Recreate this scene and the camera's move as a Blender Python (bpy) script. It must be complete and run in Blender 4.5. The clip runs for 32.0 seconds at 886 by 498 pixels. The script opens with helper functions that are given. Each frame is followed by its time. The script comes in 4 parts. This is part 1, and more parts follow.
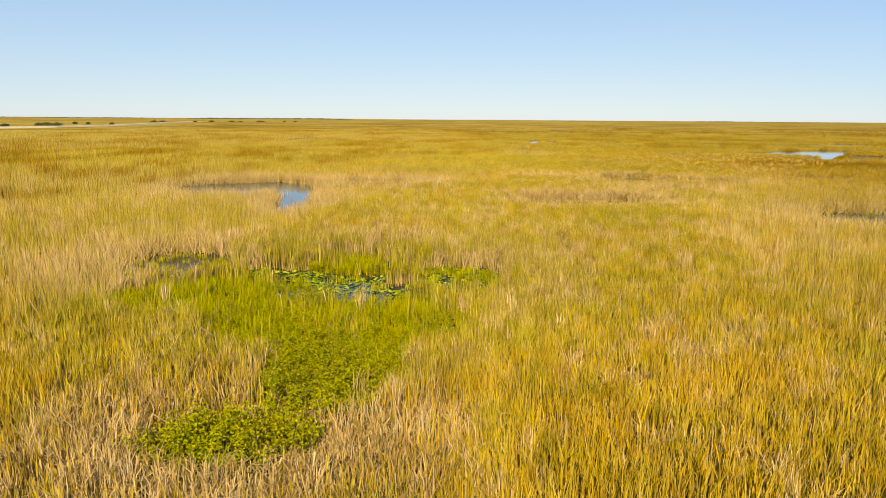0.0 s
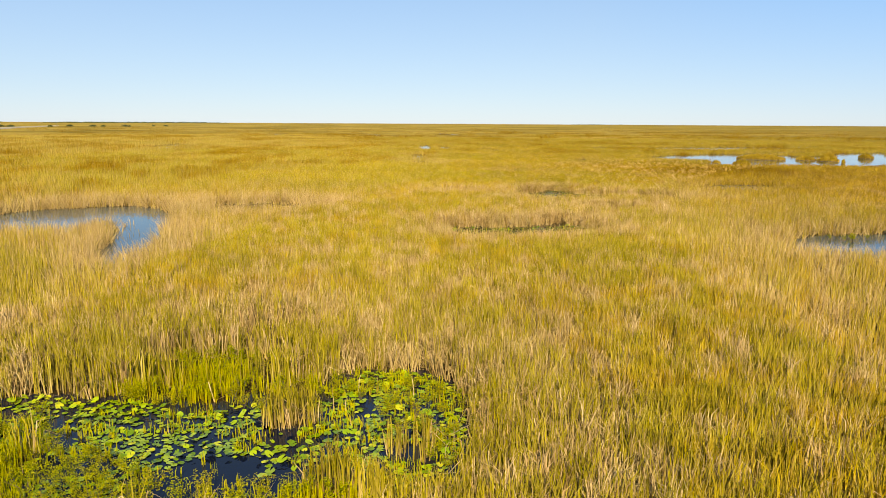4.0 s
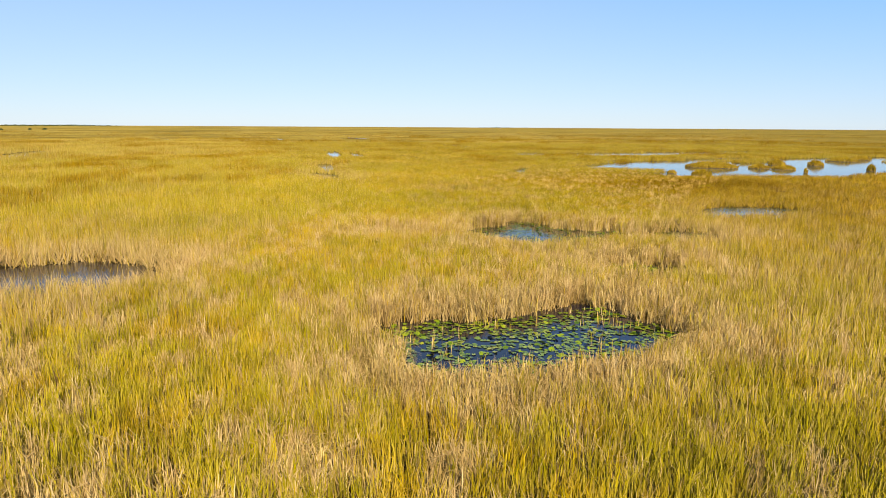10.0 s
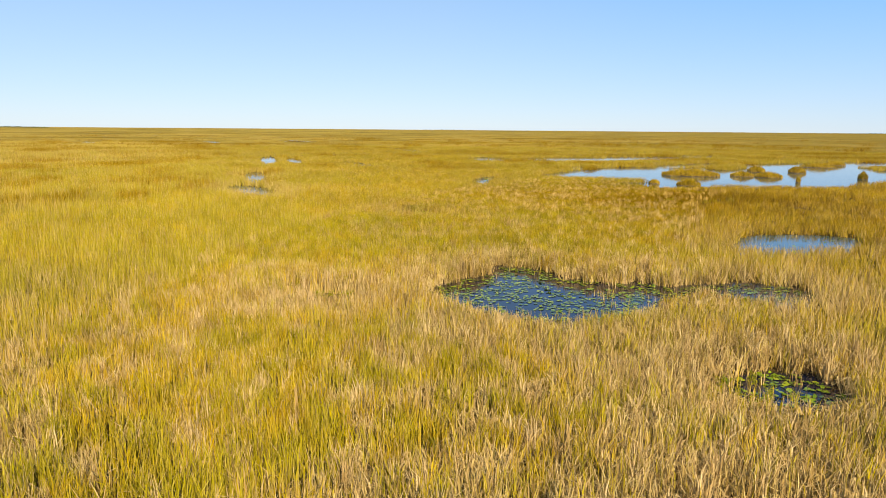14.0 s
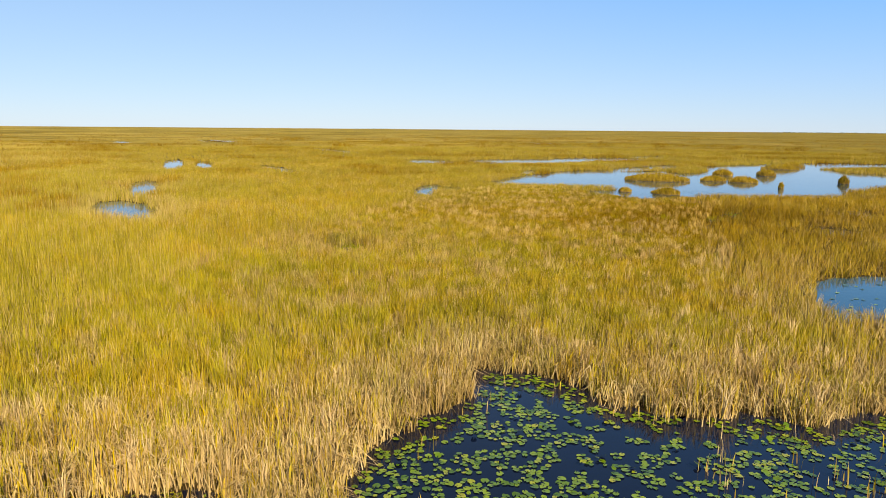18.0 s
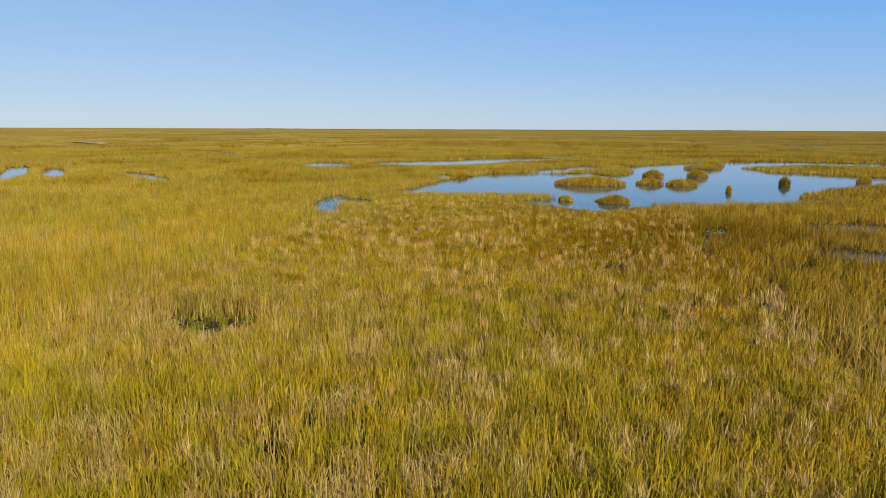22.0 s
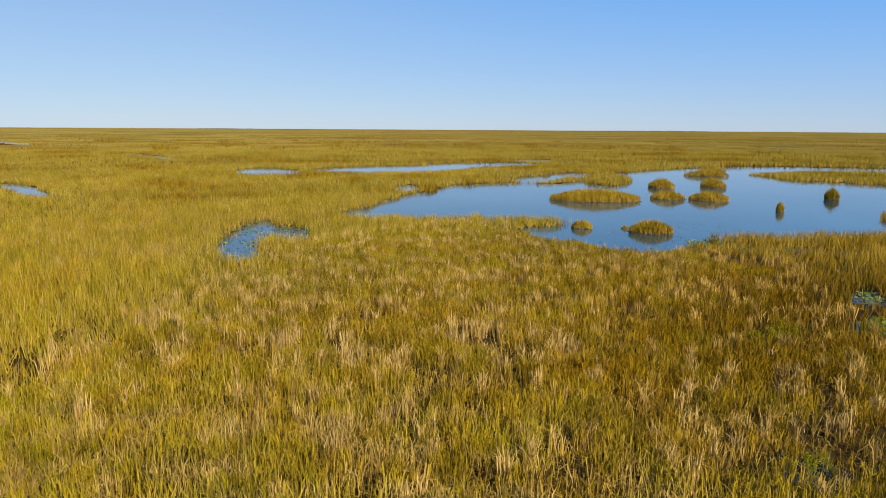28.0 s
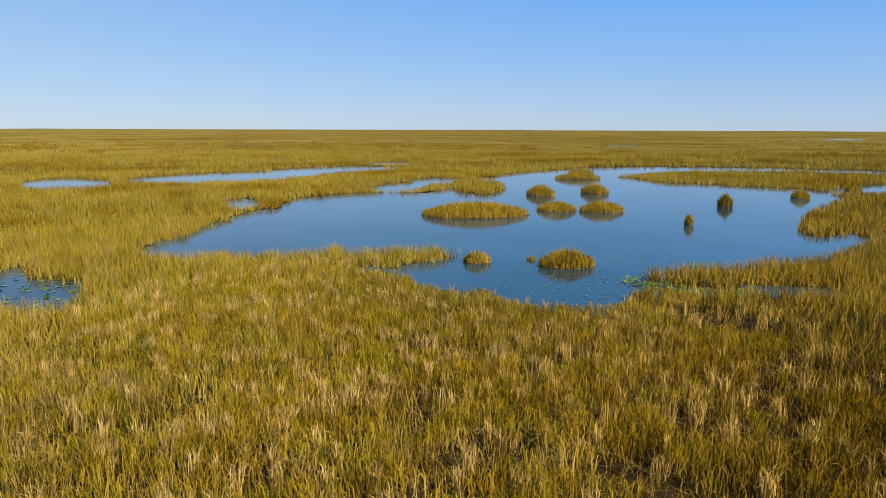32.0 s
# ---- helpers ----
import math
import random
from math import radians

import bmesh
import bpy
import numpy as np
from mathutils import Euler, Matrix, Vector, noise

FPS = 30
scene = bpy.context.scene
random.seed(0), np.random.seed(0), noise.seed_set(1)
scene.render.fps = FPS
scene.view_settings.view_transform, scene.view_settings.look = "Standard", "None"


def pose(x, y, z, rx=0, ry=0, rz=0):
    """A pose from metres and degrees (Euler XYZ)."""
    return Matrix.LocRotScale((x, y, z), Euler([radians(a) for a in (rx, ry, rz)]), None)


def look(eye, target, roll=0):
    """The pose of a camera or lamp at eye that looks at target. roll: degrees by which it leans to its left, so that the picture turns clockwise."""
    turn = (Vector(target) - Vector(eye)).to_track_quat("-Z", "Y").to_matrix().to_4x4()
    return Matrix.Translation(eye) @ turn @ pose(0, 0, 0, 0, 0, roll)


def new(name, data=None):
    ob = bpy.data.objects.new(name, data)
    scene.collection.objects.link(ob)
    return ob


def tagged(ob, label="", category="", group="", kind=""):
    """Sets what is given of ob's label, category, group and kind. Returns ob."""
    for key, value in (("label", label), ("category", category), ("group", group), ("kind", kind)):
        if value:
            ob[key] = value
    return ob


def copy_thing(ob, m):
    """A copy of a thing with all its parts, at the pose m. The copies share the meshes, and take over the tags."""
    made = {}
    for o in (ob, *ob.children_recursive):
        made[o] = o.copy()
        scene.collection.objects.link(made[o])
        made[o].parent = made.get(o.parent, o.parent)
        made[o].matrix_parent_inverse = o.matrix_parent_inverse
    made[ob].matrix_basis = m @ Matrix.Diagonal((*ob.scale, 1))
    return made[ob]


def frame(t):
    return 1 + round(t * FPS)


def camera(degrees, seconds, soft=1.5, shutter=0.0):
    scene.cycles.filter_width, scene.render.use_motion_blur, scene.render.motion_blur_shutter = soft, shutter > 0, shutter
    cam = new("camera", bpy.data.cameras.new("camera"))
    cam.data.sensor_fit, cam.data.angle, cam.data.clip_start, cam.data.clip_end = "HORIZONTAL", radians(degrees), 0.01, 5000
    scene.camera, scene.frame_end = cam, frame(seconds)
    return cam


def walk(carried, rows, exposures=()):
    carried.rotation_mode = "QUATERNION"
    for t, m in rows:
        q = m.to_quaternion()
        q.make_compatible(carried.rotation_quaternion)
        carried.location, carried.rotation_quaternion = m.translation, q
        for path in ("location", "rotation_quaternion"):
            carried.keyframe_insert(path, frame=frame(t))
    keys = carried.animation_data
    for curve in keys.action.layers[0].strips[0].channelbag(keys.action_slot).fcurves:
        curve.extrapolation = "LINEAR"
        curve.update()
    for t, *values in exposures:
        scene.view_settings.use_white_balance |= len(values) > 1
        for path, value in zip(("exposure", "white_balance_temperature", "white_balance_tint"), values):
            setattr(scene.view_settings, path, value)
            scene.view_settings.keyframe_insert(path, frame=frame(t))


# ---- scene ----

# ---- camera ----
cam = camera(66, 32.0, soft=0.9)
# seconds, x, y, height, heading (clockwise from +y), tilt below the horizon, roll
FLIGHT = [
    (0, -0.00, 0.00, 9.54, -0.00, 10.84, 0.38),
    (0.5, -0.12, 1.99, 9.55, 0.75, 10.80, 0.39),
    (1, -0.23, 4.01, 9.56, 1.63, 10.77, 0.38),
    (1.5, -0.35, 6.08, 9.59, 3.09, 10.73, 0.37),
    (2, -0.48, 8.22, 9.62, 4.40, 10.68, 0.35),
    (2.5, -0.62, 10.43, 9.67, 5.77, 10.62, 0.33),
    (3, -0.75, 12.66, 9.70, 7.10, 10.57, 0.32),
    (3.5, -0.88, 14.95, 9.74, 8.33, 10.53, 0.31),
    (4, -0.99, 17.27, 9.76, 9.63, 10.50, 0.30),
    (4.5, -1.06, 19.64, 9.78, 10.94, 10.48, 0.30),
    (5, -1.07, 22.03, 9.80, 12.17, 10.45, 0.29),
    (5.5, -0.99, 24.44, 9.83, 13.23, 10.43, 0.28),
    (6, -0.80, 26.86, 9.86, 14.06, 10.41, 0.28),
    (6.5, -0.54, 29.29, 9.91, 14.78, 10.37, 0.30),
    (7, -0.28, 31.73, 9.95, 15.47, 10.34, 0.31),
    (7.5, 0.03, 34.20, 9.99, 15.84, 10.32, 0.32),
    (8, 0.40, 36.69, 10.02, 16.09, 10.29, 0.32),
    (8.5, 0.85, 39.21, 10.03, 16.48, 10.27, 0.33),
    (9, 1.38, 41.77, 10.03, 16.53, 10.24, 0.34),
    (9.5, 1.99, 44.36, 10.02, 16.68, 10.23, 0.34),
    (10, 2.64, 46.97, 10.02, 17.30, 10.22, 0.33),
    (10.5, 3.32, 49.61, 10.03, 17.88, 10.18, 0.33),
    (11, 3.98, 52.23, 10.04, 18.47, 10.15, 0.34),
    (11.5, 4.62, 54.82, 10.06, 19.09, 10.13, 0.36),
    (12, 5.27, 57.43, 10.09, 19.72, 10.09, 0.38),
    (12.5, 5.95, 60.07, 10.12, 20.28, 10.06, 0.39),
    (13, 6.70, 62.80, 10.15, 20.83, 10.04, 0.40),
    (13.5, 7.50, 65.59, 10.16, 21.32, 10.02, 0.43),
    (14, 8.36, 68.42, 10.17, 21.87, 10.01, 0.46),
    (14.5, 9.29, 71.24, 10.18, 22.56, 10.00, 0.48),
    (15, 10.28, 74.03, 10.18, 23.25, 10.00, 0.50),
    (15.5, 11.30, 76.78, 10.17, 23.93, 10.01, 0.51),
    (16, 12.35, 79.49, 10.17, 24.60, 10.02, 0.51),
    (16.5, 13.43, 82.14, 10.16, 25.25, 10.03, 0.52),
    (17, 14.51, 84.73, 10.16, 25.87, 10.03, 0.52),
    (17.5, 15.60, 87.25, 10.16, 26.46, 10.04, 0.50),
    (18, 16.69, 89.71, 10.17, 27.47, 10.05, 0.48),
    (18.5, 17.75, 92.15, 10.17, 28.73, 10.07, 0.44),
    (19, 18.77, 94.58, 10.18, 29.90, 10.08, 0.41),
    (19.5, 19.77, 96.98, 10.18, 31.06, 10.07, 0.41),
    (20, 20.75, 99.36, 10.17, 32.17, 10.06, 0.40),
    (20.5, 21.78, 101.70, 10.16, 33.28, 10.06, 0.36),
    (21, 22.86, 104.00, 10.14, 34.42, 10.06, 0.32),
    (21.5, 23.98, 106.26, 10.12, 35.50, 10.06, 0.27),
    (22, 25.12, 108.48, 10.10, 35.94, 10.07, 0.24),
    (22.5, 26.30, 110.66, 10.07, 36.02, 10.07, 0.25),
    (23, 27.49, 112.81, 10.06, 36.44, 10.06, 0.27),
    (23.5, 28.70, 114.92, 10.05, 36.74, 10.07, 0.29),
    (24, 29.95, 116.98, 10.05, 36.90, 10.06, 0.31),
    (24.5, 31.25, 118.98, 10.06, 37.05, 10.07, 0.29),
    (25, 32.56, 120.92, 10.07, 37.17, 10.06, 0.28),
    (25.5, 33.85, 122.78, 10.06, 37.22, 10.06, 0.30),
    (26, 35.14, 124.63, 10.05, 37.38, 10.05, 0.31),
    (26.5, 36.45, 126.46, 10.03, 37.67, 10.05, 0.33),
    (27, 37.80, 128.28, 10.01, 38.12, 10.05, 0.34),
    (27.5, 39.20, 130.12, 9.99, 38.75, 10.04, 0.35),
    (28, 40.66, 131.98, 9.97, 39.58, 10.02, 0.35),
    (28.5, 42.18, 133.85, 9.96, 40.82, 10.03, 0.33),
    (29, 43.74, 135.71, 9.95, 42.00, 10.02, 0.29),
    (29.5, 45.33, 137.56, 9.95, 43.23, 10.02, 0.28),
    (30, 46.95, 139.38, 9.96, 45.02, 10.02, 0.27),
    (30.5, 48.56, 141.19, 10.00, 46.73, 10.03, 0.25),
    (31, 50.16, 142.98, 10.05, 48.45, 10.03, 0.22),
    (31.5, 51.74, 144.74, 10.10, 50.20, 10.02, 0.21),
    (32, 53.31, 146.49, 10.15, 52.01, 10.01, 0.19),
]


def aim(x, y, z, heading, tilt, roll):
    h, p = radians(heading), radians(tilt)
    return look((x, y, z), (x + math.sin(h) * math.cos(p), y + math.cos(h) * math.cos(p), z - math.sin(p)), roll)


walk(cam, [(t, aim(*row)) for t, *row in FLIGHT],
     exposures=[(0.0, 0.47, 8300, 10), (6.0, 0.52, 7650, 10), (12.0, 0.53, 7450, 10), (17.0, 0.5, 7350, 10), (20.0, 0.26, 6950, 10), (22.0, 0.11, 6850, 10), (24.0, 0.11, 6900, 10), (28.0, 0.16, 6830, 10), (32.0, 0.16, 6750, 10)])

# ---- daylight ----
SUN_AZ, SUN_EL = 184.0, 36.0      # clockwise from +y, above the horizon
world = bpy.data.worlds.new("daylight")
scene.world = world
world.use_nodes = True
nt = world.node_tree
sky = nt.nodes.new("ShaderNodeTexSky")
sky.sky_type = "NISHITA"
sky.sun_disc = False
sky.sun_elevation = radians(SUN_EL)
sky.sun_rotation = radians(SUN_AZ)
sky.air_density, sky.dust_density, sky.ozone_density = 0.8, 0.05, 3.0
haze = nt.nodes.new("ShaderNodeMix")          # thin even haze over the clear sky
haze.data_type = "RGBA"
way = nt.nodes.new("ShaderNodeTexCoord")
axes = nt.nodes.new("ShaderNodeSeparateXYZ")
thin = nt.nodes.new("ShaderNodeMapRange")     # the haze thins out upwards
thin.inputs["From Max"].default_value = 0.65
thin.inputs["To Min"].default_value, thin.inputs["To Max"].default_value = 0.68, 0.15
nt.links.new(way.outputs["Generated"], axes.inputs[0])
nt.links.new(axes.outputs[2], thin.inputs[0])
nt.links.new(thin.outputs[0], haze.inputs[0])
east = nt.nodes.new("ShaderNodeMapRange")     # the sky is a deeper blue towards the east, away from the horizon
east.inputs["From Min"].default_value, east.inputs["From Max"].default_value = 0.36, 0.95
east.inputs["To Min"].default_value = 0.38
high = nt.nodes.new("ShaderNodeMapRange")
high.inputs["From Max"].default_value = 0.24
deep = nt.nodes.new("ShaderNodeMath")
deep.operation = "MULTIPLY"
tint = nt.nodes.new("ShaderNodeMix")
tint.data_type = "RGBA"
tint.inputs[6].default_value = (4.75, 6.9, 10.3, 1)
tint.inputs[7].default_value = (0.7, 6.1, 17.0, 1)
nt.links.new(axes.outputs[0], east.inputs[0])
nt.links.new(axes.outputs[2], high.inputs[0])
nt.links.new(east.outputs[0], deep.inputs[0])
nt.links.new(high.outputs[0], deep.inputs[1])
nt.links.new(deep.outputs[0], tint.inputs[0])
nt.links.new(tint.outputs[2], haze.inputs[7])
nt.links.new(sky.outputs[0], haze.inputs[6])
nt.links.new(haze.outputs[2], nt.nodes["Background"].inputs[0])
nt.nodes["Background"].inputs[1].default_value = 0.078

lamp = bpy.data.lights.new("sun", "SUN")
lamp.energy, lamp.angle, lamp.color = 5.0, radians(0.55), (1.0, 0.93, 0.70)
sun = new("sun", lamp)
a, e = radians(SUN_AZ), radians(SUN_EL)
sun.matrix_world = look((120 * math.sin(a) * math.cos(e), 120 * math.cos(a) * math.cos(e), 120 * math.sin(e)), (0, 0, 0))


# ---- materials ----
def material(name):
    m = bpy.data.materials.new(name)
    m.use_nodes = True
    t = m.node_tree
    return m, t, t.nodes, t.links, t.nodes["Principled BSDF"]


def ramp_node(nodes, stops):
    r = nodes.new("ShaderNodeValToRGB")
    while len(r.color_ramp.elements) < len(stops):
        r.color_ramp.elements.new(0.5)
    for el, (p, c) in zip(r.color_ramp.elements, stops):
        el.position, el.color = p, (*c, 1)
    return r


def noise_node(nodes, links, scale, detail=3, rough=0.55, where="Position"):
    geo = nodes.new("ShaderNodeNewGeometry")
    n = nodes.new("ShaderNodeTexNoise")
    n.inputs["Scale"].default_value = scale
    n.inputs["Detail"].default_value = detail
    n.inputs["Roughness"].default_value = rough
    links.new(geo.outputs[where], n.inputs["Vector"])
    return n


def mix_node(nodes, links, fac, a, b, kind="MIX"):
    m = nodes.new("ShaderNodeMix")
    m.data_type, m.blend_type = "RGBA", kind
    for sock, val in ((m.inputs[0], fac), (m.inputs[6], a), (m.inputs[7], b)):
        if isinstance(val, (int, float)):
            sock.default_value = val
        elif isinstance(val, tuple):
            sock.default_value = (*val, 1)
        else:
            links.new(val, sock)
    return m.outputs[2]


def blade_material(name, live, fresh, dead, glow=0.12, soft=0.75):
    """Leaf blades: colour from how dry and how fresh each blade is, and its own tone."""
    m, t, nodes, links, bsdf = material(name)
    nodes.remove(bsdf)

    def attr(k):
        n = nodes.new("ShaderNodeAttribute")
        n.attribute_name = k
        return n.outputs["Fac"]
    col = mix_node(nodes, links, attr("fresh"), ramp(nodes, links, attr("tone"), live), ramp(nodes, links, attr("tone"), fresh))
    col = mix_node(nodes, links, attr("dry"), col, ramp(nodes, links, attr("tone"), dead))
    # brown of the rushes, also used to paint shaded banks and dim the east
    col = mix_node(nodes, links, attr("rush_shade"), col, ramp(nodes, links, attr("tone"), [(0.0, (0.055, 0.029, 0.001)), (0.5, (0.205, 0.108, 0.002)), (0.85, (0.375, 0.216, 0.004)), (1.0, (0.56, 0.340, 0.030))]))
    patch = noise_node(nodes, links, 0.05, 4)
    pr = ramp_node(nodes, [(0.3, (0.86, 0.86, 0.80)), (0.7, (1.12, 1.08, 1.0))])
    links.new(patch.outputs[0], pr.inputs[0])
    col = mix_node(nodes, links, 1.0, col, pr.outputs[0], "MULTIPLY")
    dif = nodes.new("ShaderNodeBsdfDiffuse")
    tra = nodes.new("ShaderNodeBsdfTranslucent")
    glo = nodes.new("ShaderNodeBsdfGlossy")
    glo.inputs["Roughness"].default_value = 0.45
    glo.inputs["Color"].default_value = (0.9, 0.9, 0.85, 1)
    links.new(col, dif.inputs[0])
    links.new(col, tra.inputs[0])
    # rounded, ribbed blades scatter light as a sward does: the shading normal leans upwards
    geo = nodes.new("ShaderNodeNewGeometry")
    lean = nodes.new("ShaderNodeVectorMath")
    lean.operation = "ADD"
    lean.inputs[1].default_value = (0, 0, soft)
    unit = nodes.new("ShaderNodeVectorMath")
    unit.operation = "NORMALIZE"
    links.new(geo.outputs["Normal"], lean.inputs[0])
    links.new(lean.outputs[0], unit.inputs[0])
    links.new(unit.outputs[0], dif.inputs["Normal"])
    s1 = nodes.new("ShaderNodeMixShader")
    s1.inputs[0].default_value = glow
    links.new(dif.outputs[0], s1.inputs[1])
    links.new(tra.outputs[0], s1.inputs[2])
    s2 = nodes.new("ShaderNodeMixShader")
    s2.inputs[0].default_value = 0.008
    links.new(s1.outputs[0], s2.inputs[1])
    links.new(glo.outputs[0], s2.inputs[2])
    links.new(s2.outputs[0], nodes["Material Output"].inputs[0])
    return m


def ramp(nodes, links, fac, stops):
    r = ramp_node(nodes, stops)
    links.new(fac, r.inputs[0])
    return r.outputs[0]


MAT_REED = blade_material(
    "reed_blade",
    [(0.0, (0.20, 0.118, 0.002)), (0.5, (0.385, 0.242, 0.003)), (1.0, (0.56, 0.375, 0.006))],
    [(0.0, (0.125, 0.108, 0.001)), (0.5, (0.27, 0.224, 0.002)), (1.0, (0.43, 0.346, 0.004))],
    [(0.0, (0.22, 0.136, 0.052)), (0.5, (0.47, 0.316, 0.158)), (1.0, (0.66, 0.488, 0.29))])
MAT_LEAF = blade_material(
    "broad_leaf",
    [(0.0, (0.10, 0.132, 0.002)), (0.5, (0.25, 0.285, 0.003)), (1.0, (0.45, 0.43, 0.005))],
    [(0.0, (0.33, 0.33, 0.004)), (1.0, (0.48, 0.42, 0.008))],
    [(0.0, (0.22, 0.15, 0.008)), (1.0, (0.48, 0.34, 0.02))], 0.25, 0.5)


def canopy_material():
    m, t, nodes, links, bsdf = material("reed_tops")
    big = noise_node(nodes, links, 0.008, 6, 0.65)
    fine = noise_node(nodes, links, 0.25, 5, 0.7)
    # paler than the near reeds: distance haze is put into the colour
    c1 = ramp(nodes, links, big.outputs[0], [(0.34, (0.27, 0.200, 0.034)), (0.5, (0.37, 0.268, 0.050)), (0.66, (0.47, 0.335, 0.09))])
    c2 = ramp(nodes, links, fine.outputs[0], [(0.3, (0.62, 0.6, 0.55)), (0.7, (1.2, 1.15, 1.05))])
    # darker tops: brown reeds, and painted shade of far banks
    rush_shade = nodes.new("ShaderNodeAttribute")
    rush_shade.attribute_name = "rush_shade"
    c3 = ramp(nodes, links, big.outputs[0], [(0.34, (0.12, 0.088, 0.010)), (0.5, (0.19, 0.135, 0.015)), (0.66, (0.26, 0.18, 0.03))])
    c1 = mix_node(nodes, links, rush_shade.outputs["Fac"], c1, c3)
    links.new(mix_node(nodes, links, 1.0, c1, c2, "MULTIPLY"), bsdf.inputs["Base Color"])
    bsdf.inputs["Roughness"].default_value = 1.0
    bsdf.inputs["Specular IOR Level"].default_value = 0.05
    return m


def peat_material():
    m, t, nodes, links, bsdf = material("marsh_ground")
    big = noise_node(nodes, links, 0.011, 6, 0.6)
    fine = noise_node(nodes, links, 0.35, 5, 0.7)
    c1 = ramp(nodes, links, big.outputs[0], [(0.32, (0.034, 0.023, 0.008)), (0.5, (0.05, 0.034, 0.012)), (0.68, (0.075, 0.05, 0.018))])
    c2 = ramp(nodes, links, fine.outputs[0], [(0.3, (0.6, 0.58, 0.5)), (0.7, (1.2, 1.15, 1.05))])
    col = mix_node(nodes, links, 1.0, c1, c2, "MULTIPLY")
    links.new(col, bsdf.inputs["Base Color"])
    bsdf.inputs["Roughness"].default_value = 0.95
    bsdf.inputs["Specular IOR Level"].default_value = 0.1
    b = nodes.new("ShaderNodeBump")
    b.inputs["Strength"].default_value = 0.6
    b.inputs["Distance"].default_value = 0.25
    links.new(fine.outputs[0], b.inputs["Height"])
    links.new(b.outputs[0], bsdf.inputs["Normal"])
    return m


def water_material(name, ripple, size, body=(0.006, 0.009, 0.021)):
    m, t, nodes, links, bsdf = material(name)
    n1 = noise_node(nodes, links, size, 3, 0.6)
    n2 = noise_node(nodes, links, 0.06, 3, 0.5)
    c = ramp(nodes, links, n2.outputs[0], [(0.35, body), (0.7, tuple(v * 1.9 for v in body))])
    links.new(c, bsdf.inputs["Base Color"])
    bsdf.inputs["Roughness"].default_value = 0.06
    bsdf.inputs["IOR"].default_value = 1.333
    b = nodes.new("ShaderNodeBump")
    b.inputs["Strength"].default_value = ripple
    b.inputs["Distance"].default_value = 0.05
    links.new(n1.outputs[0], b.inputs["Height"])
    links.new(b.outputs[0], bsdf.inputs["Normal"])
    return m


def plain_material(name, stops, scale, rough=0.9, bump=0.3):
    m, t, nodes, links, bsdf = material(name)
    n = noise_node(nodes, links, scale, 5, 0.65)
    links.new(ramp(nodes, links, n.outputs[0], stops), bsdf.inputs["Base Color"])
    bsdf.inputs["Roughness"].default_value = rough
    b = nodes.new("ShaderNodeBump")
    b.inputs["Strength"].default_value = bump
    b.inputs["Distance"].default_value = 0.05
    links.new(n.outputs[0], b.inputs["Height"])
    links.new(b.outputs[0], bsdf.inputs["Normal"])
    return m


def pad_material(name, gain):
    m, t, nodes, links, bsdf = material(name)
    info = nodes.new("ShaderNodeObjectInfo")
    n = noise_node(nodes, links, 6.0, 3)
    geo = nodes.new("ShaderNodeNewGeometry")
    both = nodes.new("ShaderNodeMath")
    both.operation = "ADD"
    part_of = nodes.new("ShaderNodeMath")
    part_of.operation = "FRACT"
    links.new(info.outputs["Random"], both.inputs[0])
    links.new(geo.outputs["Random Per Island"], both.inputs[1])
    links.new(both.outputs[0], part_of.inputs[0])
    c = ramp(nodes, links, part_of.outputs[0], [(p, tuple(k * g for k, g in zip(q, gain))) for p, q in ((0.0, (0.06, 0.10, 0.006)), (0.4, (0.13, 0.175, 0.007)), (0.85, (0.22, 0.25, 0.010)), (1.0, (0.32, 0.27, 0.02)))])
    v = ramp(nodes, links, n.outputs[0], [(0.3, (0.75, 0.75, 0.7)), (0.7, (1.15, 1.15, 1.1))])
    links.new(mix_node(nodes, links, 1.0, c, v, "MULTIPLY"), bsdf.inputs["Base Color"])
    bsdf.inputs["Roughness"].default_value = 0.22
    return m


MAT_GROUND = peat_material()
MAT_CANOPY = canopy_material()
MAT_LAKE = water_material("lake_water", 0.12, 1.3, (0.014, 0.045, 0.064))
MAT_POOL = water_material("pool_water", 0.08, 0.9, (0.0035, 0.006, 0.017))
MAT_MUD = plain_material("wet_peat", [(0.3, (0.028, 0.02, 0.013)), (0.7, (0.07, 0.05, 0.03))], 2.5, 0.6)
MAT_SAND = plain_material("sand_track", [(0.3, (0.42, 0.35, 0.24)), (0.7, (0.58, 0.5, 0.36))], 0.4)
MAT_SHRUB = plain_material("shrub_foliage", [(0.3, (0.035, 0.05, 0.014)), (0.7, (0.09, 0.105, 0.03))], 0.8)
MAT_BARK = plain_material("bark", [(0.3, (0.06, 0.045, 0.03)), (0.7, (0.13, 0.1, 0.07))], 3.0)
MAT_PAD = pad_material("lily_pad_leaf", (0.95, 1.08, 0.9))
MAT_PAD_PALE = pad_material("young_pad_leaf", (1.6, 1.75, 1.0))

